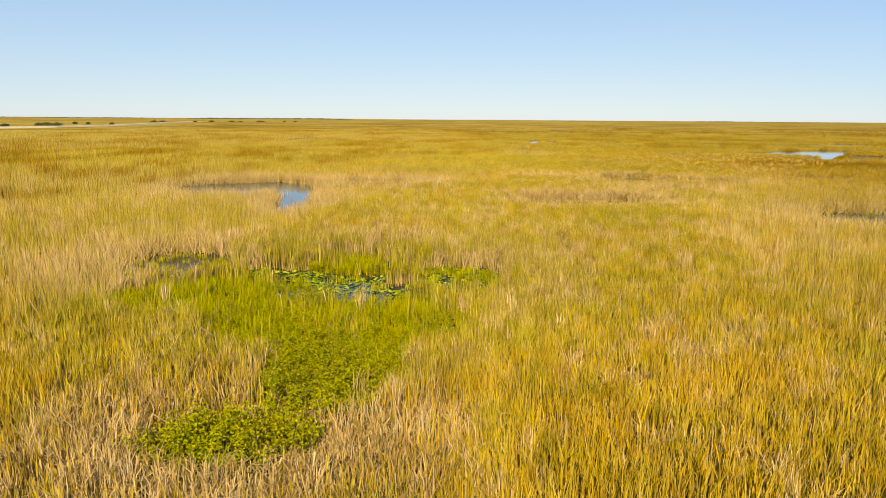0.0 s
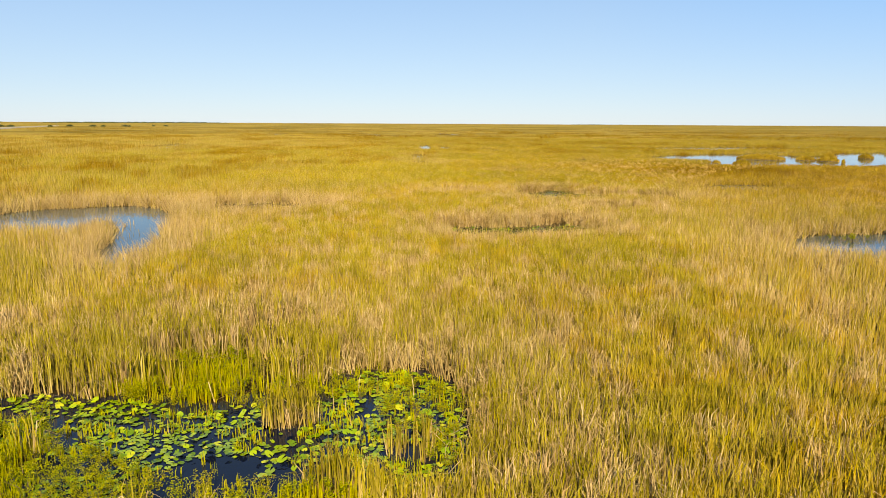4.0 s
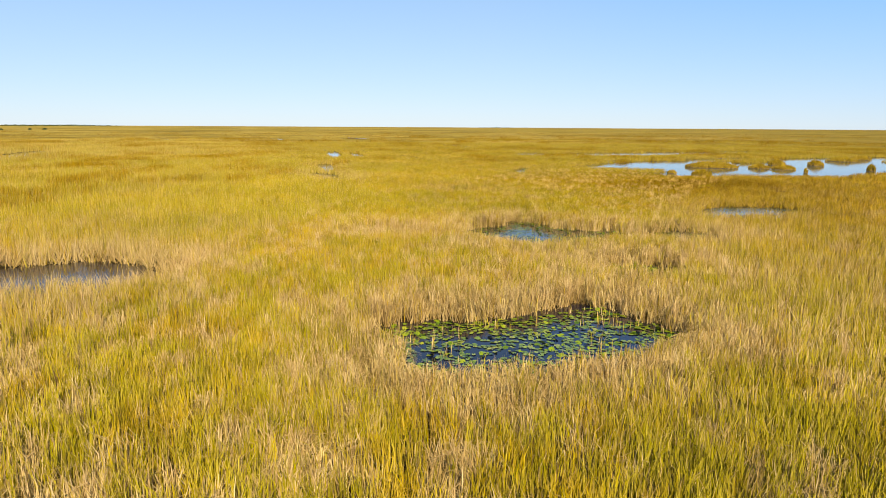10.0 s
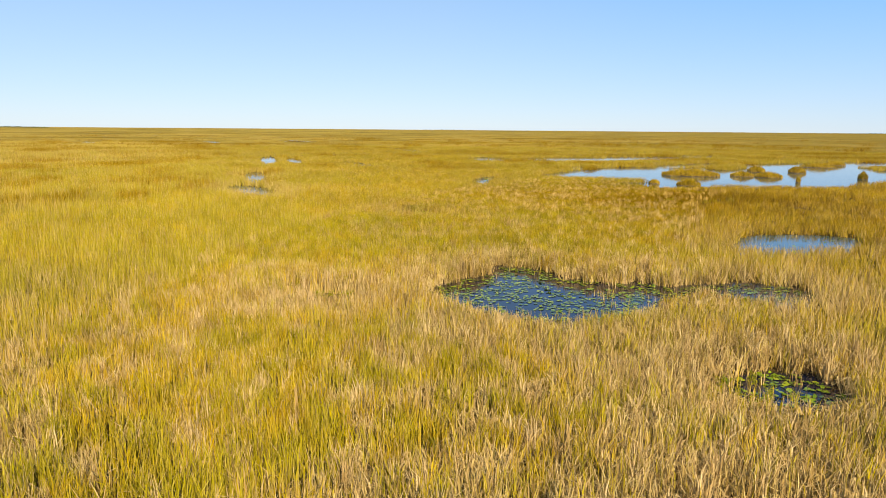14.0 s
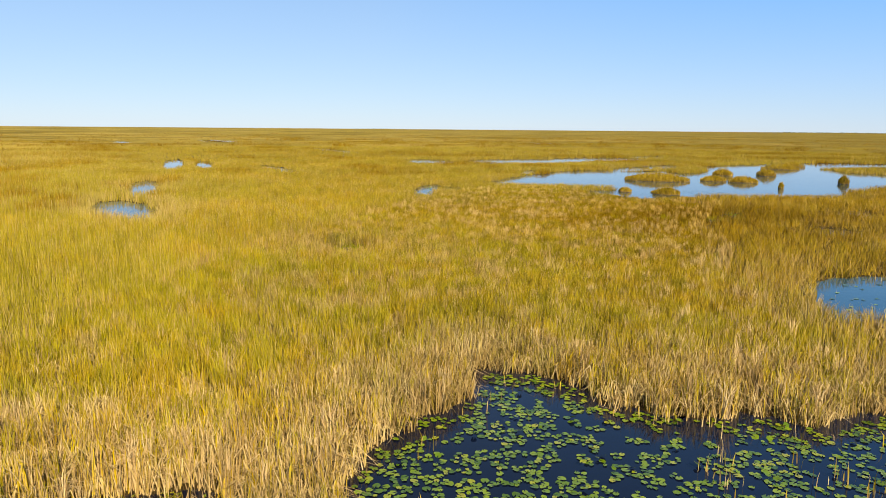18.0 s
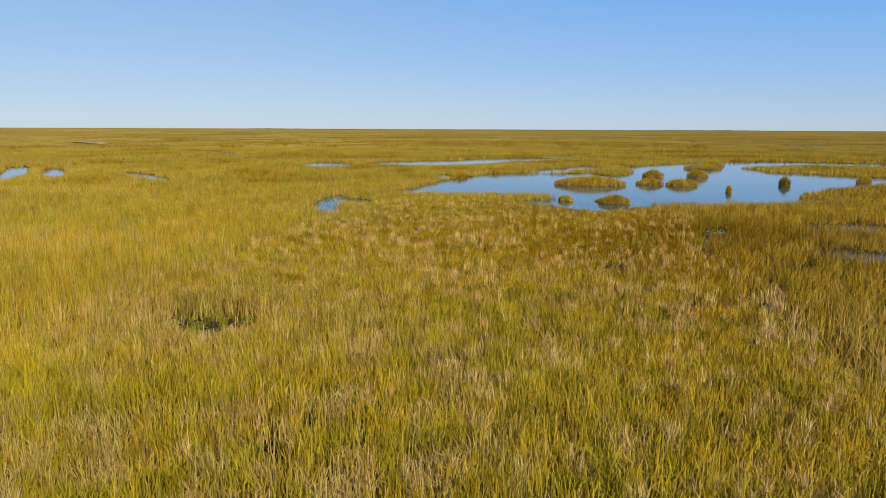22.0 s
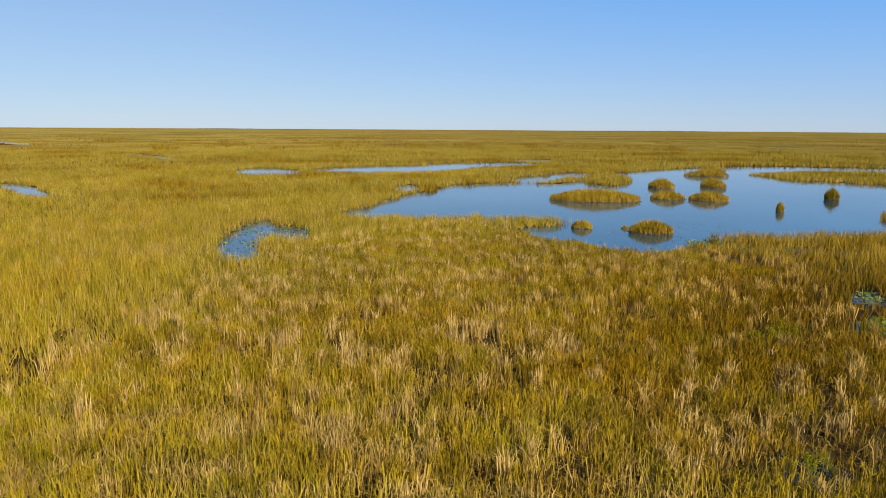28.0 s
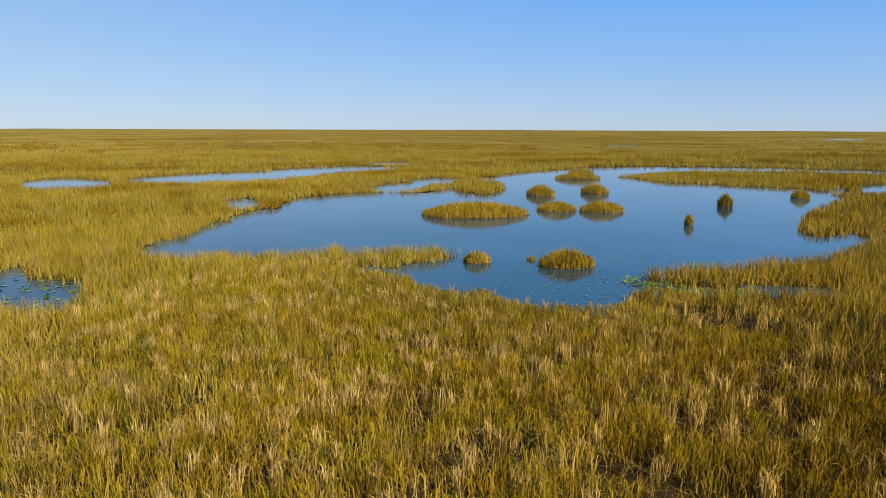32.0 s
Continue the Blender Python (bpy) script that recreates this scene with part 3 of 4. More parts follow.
def plant_bed(count, box, near, far, wide, label, bent, even=1.0, lift=0.0):
    x, y = scatter(count, *box, near, far)
    s = shore(x, y)
    weeds = np.full(len(x), 1e3)
    for o in WEEDS:
        weeds = np.minimum(weeds, oval(x, y, *o))
    keep = (s > 0.05) & (rng.random(len(x)) < 0.25 + 1.15 * wobble(x, y, 0.5, 10)) & ((wobble(x, y, 1.6, 30) * 0.6 + wobble(x, y, 0.45, 31) * 0.3 + 0.1 * rng.random(len(x)) < 0.78 - 0.08 * np.clip((x + 0.1 * y - 32) / 45, 0, 1)) | (rng.random(len(x)) < 0.2)) & ((weeds > 0) | (rng.random(len(x)) < 0.012 + 0.25 * (wobble(x, y, 1.9, 33) > 0.78)))
    x, y, s = x[keep], y[keep], s[keep]
    gone = torn(x, y)
    keep = rng.random(len(x)) > 0.82 * gone
    x, y, s, gone = x[keep], y[keep], s[keep], gone[keep]
    dry, fresh, tall, rush_shade = looks(x, y, s)
    n = len(x)
    fallen = rng.random(n) < 0.85 * gone
    dry = dry * (1 - 0.4 * np.clip((y - 108) / 25, 0, 1))          # the northern reeds keep their colour
    dry = np.where(fallen, 0.55 + 0.45 * rng.random(n), dry)
    rush_shade = np.where(fallen, 0.5 + 0.4 * rng.random(n), rush_shade)
    along = np.clip((x + 0.1 * y - 32) / 45, 0, 1)
    core = np.clip(1.3 - np.hypot((x - 81) / 15, (y - 147) / 8), 0, 1)          # dark old rushes by the slough, dimmed further for lens falloff
    dry = dry * np.where(rng.random(n) < 1 - 0.75 * core, 1, 0.1)
    fresh = np.clip(fresh + lift * np.clip((y - 50) / 50, 0, 1), 0, 1)
    if even < 1:
        old = strips(x, y)          # reeds darkened as shaded bank, standing a little higher than the rest
        rush_shade = np.maximum(rush_shade, old)
        tall = tall * (0.92 + 0.40 * old)
    # far northern reeds paled towards straw, standing in for distance haze
    mean = 0.22 if even == 1 else 0.22 + 0.3 * (1 - even) * (1 - np.clip((x + 0.1 * y - 10) / 90, 0, 1))
    dry = mean + (dry - mean) * even
    lean = np.abs(rng.normal(0.07, 0.06, n)) + np.where(dry > 0.5, np.abs(rng.normal(0.12, 0.22, n)), 0)
    broken = (dry > 0.5) & (rng.random(n) < 0.42 + 0.2 * along + 0.6 * np.clip(1 - s / 1.5, 0, 1))          # snapped stalks that hang over
    lean = np.where(broken, 0.45 + 0.6 * rng.random(n), lean)
    lean = np.where(dry > 0.5, lean, lean + np.abs(rng.normal(0.03 + 0.08 * along, 0.07 + 0.10 * along, n)))
    lean = np.where((dry <= 0.5) & (rng.random(n) < 0.05 + 0.22 * along), 0.45 + 0.5 * rng.random(n), lean)          # tangled blades
    clump = np.clip((wobble(x, y, 1.7, 93) * 0.6 + wobble(x, y, 0.6, 94) * 0.4 - 0.60) * 8, 0, 0.6) * np.clip(2 * along - 0.4, 0, 1) * np.clip((y - 105) / 20, 0, 1)          # green clumps in the brown
    fresh, rush_shade, dry = np.maximum(fresh, 0.85 * clump), rush_shade * (1 - 0.7 * clump), dry * (1 - 0.6 * clump)
    if bent:          # the old eastern reeds are limp
        lean = lean + 0.8 * along * np.abs(rng.normal(0, 0.2, n))
        wide = wide * (1 - 0.2 * along)
    lean = np.where(fallen, 0.5 + 0.7 * rng.random(n), lean)
    tall = tall * (1 - 0.35 * gone)
    v, t, at = blades(x, y, np.zeros(n), tall, wide * (0.7 + 0.6 * rng.random(n)), np.clip(lean, 0, 0.95), dry, fresh, bent)
    # colour dimmed in the east for shaded sides and lens falloff
    at["tone"] = np.clip(0.5 + (at["tone"] - 0.5) * even * (1 + 0.6 * np.repeat(along, 5 if bent else 3)), 0, 1) * (1 - np.repeat(0.45 * core + 0.13 * along, 5 if bent else 3))
    at["rush_shade"] = np.repeat(rush_shade, 5 if bent else 3)
    tagged(new("reed_bed", mesh_of("reed_bed", v, t, MAT_REED, at)), label, "reeds", kind="stuff")
    print("reeds", label, n, len(t))


plant_bed(2430000, (-32, 96, 10, 186), 0, 17, 0.036, "dense golden and straw-coloured marsh reeds standing on peat", True)
plant_bed(2100000, (-80, 140, 12, 225), 17, 50, 0.056, "golden-green marsh reeds spreading over the flat peat", False, 1.0, 0.10)
plant_bed(2300000, (-170, 260, 20, 330), 50, 140, 0.080, "distant yellow-olive marsh reeds on flat ground", False, 0.75, 0.22)
plant_bed(1600000, (-420, 560, 60, 560), 140, 400, 0.15, "far olive-gold reed marsh toward the horizon", False, 0.4, 0.3)


def far_bank_rows(count):
    """Broken rows of reeds darkened for shaded banks, standing out of the far marsh."""
    r, th = 330 * 3.2 ** rng.random(count), np.radians(-28 + 124 * rng.random(count))
    x, y = 45 + r * np.sin(th), 110 + r * np.cos(th)
    keep = (wobble(th * 22, np.log(r) * 46, 1.0, 80) * 0.7 + wobble(th * 90, np.log(r) * 46, 1.0, 81) * 0.3 > 0.66) & (shore(x, y) > 3)
    x, y = x[keep], y[keep]
    n = len(x)
    v, t, at = blades(x, y, np.zeros(n), 1.5 + 0.7 * rng.random(n), 0.30 * (0.7 + 0.6 * rng.random(n)), np.abs(rng.normal(0.1, 0.1, n)),
                      0.3 * rng.random(n), np.zeros(n), False)
    at["rush_shade"] = np.full(len(v), 0.8)
    at["tone"] = at["tone"] * 0.7
    tagged(new("shaded_reed_rows", mesh_of("shaded_reed_rows", v, t, MAT_REED, at)), "broken rows of darkened reeds for shaded slough banks across the far marsh", "rushes", kind="stuff")


far_bank_rows(260000)


def side_bed(count, wide, x0, x1, y0, y1):
    """The marsh goes on beside and behind the flight."""
    x, y = x0 + rng.random(count) * (x1 - x0), y0 + rng.random(count) * (y1 - y0)
    keep = ~in_view(x, y)
    x, y = x[keep], y[keep]
    keep = (shore(x, y) > 0.2) & (rng.random(len(x)) < np.clip(2.2 - off_line(x, y) / 70, 0.12, 1))
    x, y = x[keep], y[keep]
    n = len(x)
    dry, fresh, tall, rush_shade = looks(x, y, np.full(n, 9.0))
    v, t, at = blades(x, y, np.zeros(n), tall, wide * (0.7 + 0.6 * rng.random(n)), np.abs(rng.normal(0.25, 0.25, n)), dry, fresh, False)
    at["rush_shade"] = np.repeat(rush_shade, 3)
    tagged(new("reed_bed", mesh_of("reed_bed", v, t, MAT_REED, at)), "olive-gold marsh reeds stretching away on flat peat", "reeds", kind="stuff")


side_bed(330000, 0.16, -230, 330, -180, 300)


# ---- reed islands in the lake ----
def reed_island(cx, cy, rx, ry, turn, height, count, label):
    count = int(count * 1.9)
    hub = tagged(new("reed_island"), label, "reed island", "reed islands in the lake")
    hub.location = (cx, cy, 0)
    c, s = math.cos(radians(turn)), math.sin(radians(turn))
    k = 28
    ang = np.arange(k) * math.tau / k
    rim = 1 + 0.16 * (wobble(np.cos(ang) * 2 + cx, np.sin(ang) * 2 + cy, 0.8, 11) - 0.5) * 2

    def turned(px, py):
        return px * c - py * s, px * s + py * c
    verts = [(0, 0, 0.10)]
    for f, z in ((0.8, 0.08), (1.0, 0.0)):
        px, py = turned(rx * f * rim * np.cos(ang), ry * f * rim * np.sin(ang))
        verts += list(zip(px, py, np.full(k, z)))
    tris = [(0, 1 + i, 1 + (i + 1) % k) for i in range(k)]
    for i in range(k):
        j = (i + 1) % k
        tris += [(1 + i, 1 + k + i, 1 + k + j), (1 + i, 1 + k + j, 1 + j)]
    part("mud_base", mesh_of("mud_base", verts, tris, MAT_MUD, smooth=True), hub, "dark wet peat mound")
    th, r = rng.random(count) * math.tau, np.sqrt(rng.random(count))
    px, py = turned(rx * r * np.cos(th) * 0.97, ry * r * np.sin(th) * 0.97)
    h = height * (0.66 + 0.34 * rng.random(count)) * (1.08 - 0.62 * r ** 2)
    dry = np.where(rng.random(count) < 0.12 + 0.3 * r ** 3, 0.6, 0.15) * rng.random(count)
    fresh = np.clip(rng.normal(0.5, 0.25, count), 0, 1)
    lean = np.abs(rng.normal(0.12, 0.14, count)) + 0.3 * r ** 2
    v, t, at = blades(px + cx, py + cy, np.zeros(count), h, 0.036 * (0.7 + 0.6 * rng.random(count)), lean, dry, fresh, True)
    v[:, 0] -= cx
    v[:, 1] -= cy
    at["rush_shade"] = np.full(len(v), 0.35)
    part("reeds", mesh_of("reeds", v, t, MAT_REED, at), hub)


ISLANDS = [
    (119.6, 193.4, 6.6, 4.4, -42, 1.9, 3200), (98.8, 170.2, 2.2, 1.6, -45, 1.5, 1000), (95.6, 176.2, 1.1, 0.9, -45, 1.1, 340), (99.0, 173.4, 0.4, 0.3, 0, 0.5, 60),
    (132.6, 183.2, 2.9, 2.0, -45, 1.6, 1100), (154.2, 194.6, 2.0, 2.6, -20, 2.0, 800), (146.2, 199.8, 2.3, 2.2, -40, 2.0, 900),
    (129.4, 187.8, 2.6, 1.9, -45, 1.5, 1000), (181.5, 211.5, 4.8, 3.0, -55, 1.8, 900), (197, 218.5, 3.2, 2.6, -50, 1.8, 600),
    (126.8, 170.4, 0.45, 0.5, 0, 1.5, 200), (148.8, 172.9, 1.05, 1.0, 0, 2.1, 460), (167.2, 167.2, 1.4, 1.3, -50, 1.7, 440),
    (184.4, 162.6, 1.5, 1.4, -50, 1.5, 400), (223, 166, 4.0, 2.4, -50, 1.6, 500), (157.5, 237, 1.6, 1.6, 0, 1.6, 260),
]
for row in ISLANDS:
    small = row[2] < 1.2
    reed_island(*row, "small tuft of olive reeds standing in the lake" if small else "low island of olive-gold reeds on dark peat in the lake")


# ---- lily pads ----
def pad_mesh(k):
    """A heart-shaped floating leaf with a notch, its rim slightly turned up."""
    r = random.Random(k)
    pts = [(0, 0, 0.0)]
    n = 12
    for i in range(n):
        a = radians(14 + (332 / (n - 1)) * i)
        rad = 1 + 0.10 * math.cos(a) + r.uniform(-0.16, 0.14)
        pts.append((rad * math.cos(a), 0.86 * rad * math.sin(a), 0.03 + r.uniform(-0.06, 0.09)))
    tris = [(0, i + 1, i + 2) for i in range(n - 1)]
    return mesh_of("lily_pad", pts, tris, MAT_PAD, smooth=True)


PADS = [pad_mesh(k) for k in range(5)]
PALE_PADS = []
for k in range(5):
    me = PADS[k].copy()
    me.materials.clear()
    me.materials.append(MAT_PAD_PALE)
    PALE_PADS.append(me)


def lily_patch(ovals, count, size, label, names, bare=0.45, limit=300, raised=0.35, leaves=PADS, clear=()):
    """Floating leaves in loose clusters on the water; the first ones are objects of their own."""
    cx, cy = ovals[0][0], ovals[0][1]
    hub = tagged(new("lily_pad_patch"), label, "lily pads")
    hub.location = (cx, cy, 0.012)
    x0, x1 = min(o[0] - max(o[2:4]) for o in ovals), max(o[0] + max(o[2:4]) for o in ovals)
    y0, y1 = min(o[1] - max(o[2:4]) for o in ovals), max(o[1] + max(o[2:4]) for o in ovals)
    m = 60000
    x, y = x0 + rng.random(m) * (x1 - x0), y0 + rng.random(m) * (y1 - y0)
    d = np.full(m, 1e3)
    for o in ovals:
        d = np.minimum(d, oval(x, y, *o))
    ok = (d < 0) & (shore(x, y, names) < -0.1) & (wobble(x, y, 0.36, 14) * 0.85 + wobble(x, y, 2.5, 15) * 0.15 > bare)
    for o in clear:          # open water between the leaves
        ok &= oval(x, y, *o) + 0.5 * (wobble(x, y, 0.7, 17) - 0.5) > 0
    x, y = x[ok], y[ok]
    taken, grid = [], {}
    for px, py in zip(x, y):
        s = size * (0.65 + 0.7 * rng.random())
        c = (int(px / 0.5), int(py / 0.5))
        if all((px - qx) ** 2 + (py - qy) ** 2 > (0.72 * (s + qs)) ** 2 for i in (-1, 0, 1) for j in (-1, 0, 1) for qx, qy, qs in grid.get((c[0] + i, c[1] + j), ())):
            grid.setdefault(c, []).append((px, py, s))
            taken.append((px, py, s))
            if len(taken) >= count:
                break
    rest_v, rest_t, tones = [], [], []
    for k, (px, py, s) in enumerate(taken):
        up = rng.random() < raised          # some leaves are held above the water on their stalks
        tilt = 0.3 if up else 0.025
        m4 = Matrix.LocRotScale((px - cx, py - cy, 0.02 + (0.03 + 0.12 * rng.random() if up else 0.01 * rng.random())),
                                Euler((rng.normal(0, tilt), rng.normal(0, tilt), rng.random() * math.tau)), (s, s, s))
        if k < limit:
            ob = part("lily_pad", leaves[k % 5], hub)
            ob.matrix_basis = m4
        else:
            me = leaves[k % 5]
            o = len(rest_v)
            rest_v += [m4 @ v.co for v in me.vertices]
            rest_t += [tuple(o + i for i in p.vertices) for p in me.polygons]
    if rest_v:
        tagged(part("leaf_cover", mesh_of("leaf_cover", rest_v, rest_t, leaves[0].materials[0], smooth=True), hub), kind="stuff")


lily_patch(WATERS["lily_pond"], 1100, 0.135, "bright green lily pads crowding a dark marsh pool", ["lily_pond"], 0.46, 300, 0.22)
lily_patch(WATERS["round_pond"], 2400, 0.105, "scattered green lily pads afloat on a dark round pool", ["round_pond"], 0.50, 300, 0.04)
lily_patch([WATERS["weed_pond"][k] for k in (0, 1, 3)], 2200, 0.12, "yellow-green lily pads between weeds on a dark pool", ["weed_pond"], 0.36, 300, 0.35, PALE_PADS, [(-4.8, 35.4, 1.9, 1.3, 10), (-1.4, 34.4, 2.0, 1.2, -10), (-8.4, 36.6, 1.2, 0.8, 0)])
lily_patch(WATERS["small_pond"], 260, 0.11, "small green lily pads in a narrow reed pool", ["small_pond"], 0.50)
lily_patch(WATERS["weed_puddle"], 70, 0.16, "green lily pads filling a small weedy puddle", ["weed_puddle"], 0.3, 300, 0.35, PALE_PADS)
lily_patch(WATERS["narrow_hole"], 70, 0.09, "green pads over a narrow dark water hole", ["narrow_hole"], 0.35)
lily_patch(WATERS["weed_hole"], 50, 0.09, "green pads in a small weedy water hole", ["weed_hole"], 0.3)
lily_patch(WATERS["long_pond"], 60, 0.14, "sparse lily pads on the long reed pool", ["long_pond"], 0.6, 300, 0.05)
lily_patch(WATERS["creek"], 150, 0.15, "sparse lily pads on the shallow creek", ["creek"], 0.58)
lily_patch([(97, 166, 15, 7, 20)], 700, 0.07, "tiny floating leaves speckling the lake near its shore", ["lake"], 0.42, 0, 0.0)
lily_patch([(97.5, 160.5, 2.2, 4.5, 10)], 700, 0.12, "mat of olive-green floating weed by the lake bank", ["lake"], 0.2, 120)
lily_patch(WATERS["mud_gap"], 60, 0.16, "green pads over a muddy gap in the reeds", ["mud_gap"], 0.2)
lily_patch(WATERS["mud_hole"], 40, 0.16, "green pads over a muddy hole in the reeds", ["mud_hole"], 0.3)


# ---- stalks that stand in the pools ----
def emergent(names, count, height, label, mat=MAT_REED, dead=0.4, spread=0.62):
    xs, ys = [], []
    for name in names:
        for cx, cy, rx, ry, turn in WATERS[name]:
            n = int(count * rx * ry)
            r = max(rx, ry)
            x, y = cx + (rng.random(n) * 2 - 1) * r, cy + (rng.random(n) * 2 - 1) * r
            s = shore(x, y, [name])
            keep = (s < 0) & (s > -2.6) & (wobble(x, y, 0.55, 16) > spread + 0.06 * -s)
            xs.append(x[keep])
            ys.append(y[keep])
    x, y = np.concatenate(xs), np.concatenate(ys)
    n = len(x)
    v, t, at = blades(x, y, np.zeros(n), height * (0.4 + 0.6 * rng.random(n)), 0.03 * (0.7 + 0.6 * rng.random(n)), np.abs(rng.normal(0.15, 0.15, n)),
                      np.where(rng.random(n) < dead, 0.9, 0.1), rng.random(n), True)
    tagged(new("water_sedge", mesh_of("water_sedge", v, t, mat, at)), label, "sedge", kind="stuff")


emergent(["lily_pond", "round_pond", "small_pond", "weed_hole", "narrow_hole", "sedge_pond", "mud_hole", "mud_gap", "mud_dip", "weed_gap", "reed_hole"], 34, 0.75,
         "thin green and straw sedge stalks standing in shallow pools")
emergent(["west_pond", "weed_pond", "east_pond", "long_pond", "creek", "north_pond", "east_slough", "west_pond", "creek", "creek", "creek"], 8, 0.8, "sparse pale sedge stalks standing in open water")


emergent(["reed_hole", "narrow_hole", "weed_hole", "small_pond", "mud_dip"], 110, 1.0, "dead reed stalks standing and snapped in small dark pools", MAT_REED, 0.75, 0.56)
emergent(["weed_pond", "weed_puddle"], 260, 0.42, "bright green young sedge standing in the weedy pool", MAT_LEAF, 0.0, 0.5)


# ---- broad-leaved weeds ----
def weed_meshes(k):
    r = np.random.default_rng(k)
    n = 70
    stems_v, stems_t = [(-0.02, -0.012, 0), (0.02, -0.012, 0), (0, 0.022, 0)], []      # all stems rise from one root crown
    leaf_v, leaf_t, tone = [], [], []
    for i in range(9):
        a, out = r.random() * math.tau, 0.15 + 0.35 * r.random()
        h = 0.55 + 0.5 * r.random()
        tx, ty = out * math.cos(a), out * math.sin(a)
        o = len(stems_v)
        stems_v.append((tx, ty, h))
        stems_t += [(0, 1, o), (1, 2, o), (2, 0, o)]
        for j in range(30):
            f = 0.35 + 0.65 * r.random()
            px, py, pz = tx * f + r.normal(0, 0.06), ty * f + r.normal(0, 0.06), h * f
            b, tilt = r.random() * math.tau, r.uniform(-0.2, 0.7)
            ln, wd = 0.045 + 0.05 * r.random(), 0.014 + 0.014 * r.random()
            ux, uy, uz = math.cos(b) * math.cos(tilt), math.sin(b) * math.cos(tilt), math.sin(tilt)
            sx, sy = -math.sin(b), math.cos(b)
            o = len(leaf_v)
            leaf_v += [(px, py, pz), (px + ux * ln * 0.5 + sx * wd, py + uy * ln * 0.5 + sy * wd, pz + uz * ln * 0.5 + 0.02),
                       (px + ux * ln, py + uy * ln, pz + uz * ln - 0.02), (px + ux * ln * 0.5 - sx * wd, py + uy * ln * 0.5 - sy * wd, pz + uz * ln * 0.5 + 0.02)]
            leaf_t += [(o, o + 1, o + 2), (o, o + 2, o + 3)]
            tone += [r.random()] * 4
    ochre = (0.0, 0.35, 0.1, 0.6)[k % 4] * np.repeat(r.random(len(leaf_v) // 4), 4)          # some plants have begun to turn
    return (mesh_of("stems", stems_v, stems_t, MAT_BARK),
            mesh_of("leaves", leaf_v, leaf_t, MAT_LEAF, {"tone": tone, "dry": ochre, "fresh": np.asarray(tone) * 0.5}))


def weeds():
    kinds = [weed_meshes(k) for k in range(4)]
    firsts = []
    for st, lv in kinds:
        hub = tagged(new("marsh_weed"), "bushy bright green broad-leaved marsh weed in the wet pool edge", "marsh plant", "weeds round the pool")
        part("stem", st, hub)
        tagged(part("foliage", lv, hub), kind="stuff")
        firsts.append(hub)
    spots, tries = [], 0
    area = WEEDS[:3] + [(78.6, 143.4, 1.6, 0.8, 20), (61, 139.5, 1.2, 0.7, 0), (-6, 17.5, 2.4, 1.6, 0), (43, 68.5, 4, 1.0, 20), (2.2, 38.0, 1.6, 3.6, 0), (-4, 41.3, 5, 1.4, -8), (-12.6, 37.6, 3.5, 2.4, 0), (-5.4, 44.1, 3.2, 1.6, -15), (-14, 39.5, 4.5, 2.2, 0), (35.1, 142.2, 1.9, 2.0, 0), (17.0, 107.0, 1.9, 1.4, 0), (29.3, 86.9, 2.6, 1.8, 0), (73.0, 146.2, 1.8, 0.9, -30)]
    share = [220, 75, 190, 9, 5, 22, 6, 22, 34, 34, 40, 14, 16, 12, 8, 14]
    for o, count in zip(area, share):
        got = 0
        while got < count and tries < 60000:
            tries += 1
            x, y = o[0] + (rng.random() * 2 - 1) * o[2], o[1] + (rng.random() * 2 - 1) * o[3]
            if oval(np.array(x), np.array(y), *o) < 0 and all((x - a) ** 2 + (y - b) ** 2 > 0.2 for a, b in spots):
                spots.append((x, y))
                got += 1
    rng.shuffle(spots)
    rest_v, rest_t, rest_tone, rest_dry = [], [], [], []
    for k, (x, y) in enumerate(spots):
        s = (0.8 + 0.55 * rng.random()) * (0.6 if y > 60 else 0.65 if y > 35 else 0.7 + 0.045 * max(0.0, 33 - y))
        m = Matrix.LocRotScale((x, y, 0.0), Euler((0, 0, rng.random() * math.tau)), None)
        if k >= 288:          # the rest is one carpet of foliage
            lv = kinds[k % 4][1]
            co, tri, tone = np.empty(len(lv.vertices) * 3, np.float32), np.empty(len(lv.polygons) * 3, np.int32), np.empty(len(lv.vertices), np.float32)
            lv.vertices.foreach_get("co", co)
            lv.loops.foreach_get("vertex_index", tri)
            lv.attributes["tone"].data.foreach_get("value", tone)
            rest_t.append(tri.reshape(-1, 3) + sum(len(q) for q in rest_v))
            rest_v.append(co.reshape(-1, 3) * s @ np.array(m.to_3x3()).T + (x, y, 0))
            rest_tone.append(tone)
            lv.attributes["dry"].data.foreach_get("value", tone := np.empty_like(tone))
            rest_dry.append(tone)
            continue
        if k < 4:
            ob = firsts[k]
            ob.matrix_basis = m
        else:
            ob = copy_thing(firsts[k % 4], m)
        ob.scale = (s, s, s * (0.85 + 0.3 * rng.random()))
    tone = np.concatenate(rest_tone)
    me = mesh_of("weed_carpet", np.concatenate(rest_v), np.concatenate(rest_t), MAT_LEAF, {"tone": tone, "dry": np.concatenate(rest_dry), "fresh": tone * 0.5})
    tagged(new("weed_carpet", me), "carpet of bright yellow-green marsh weeds round the pool", "marsh plant", kind="stuff")


weeds()


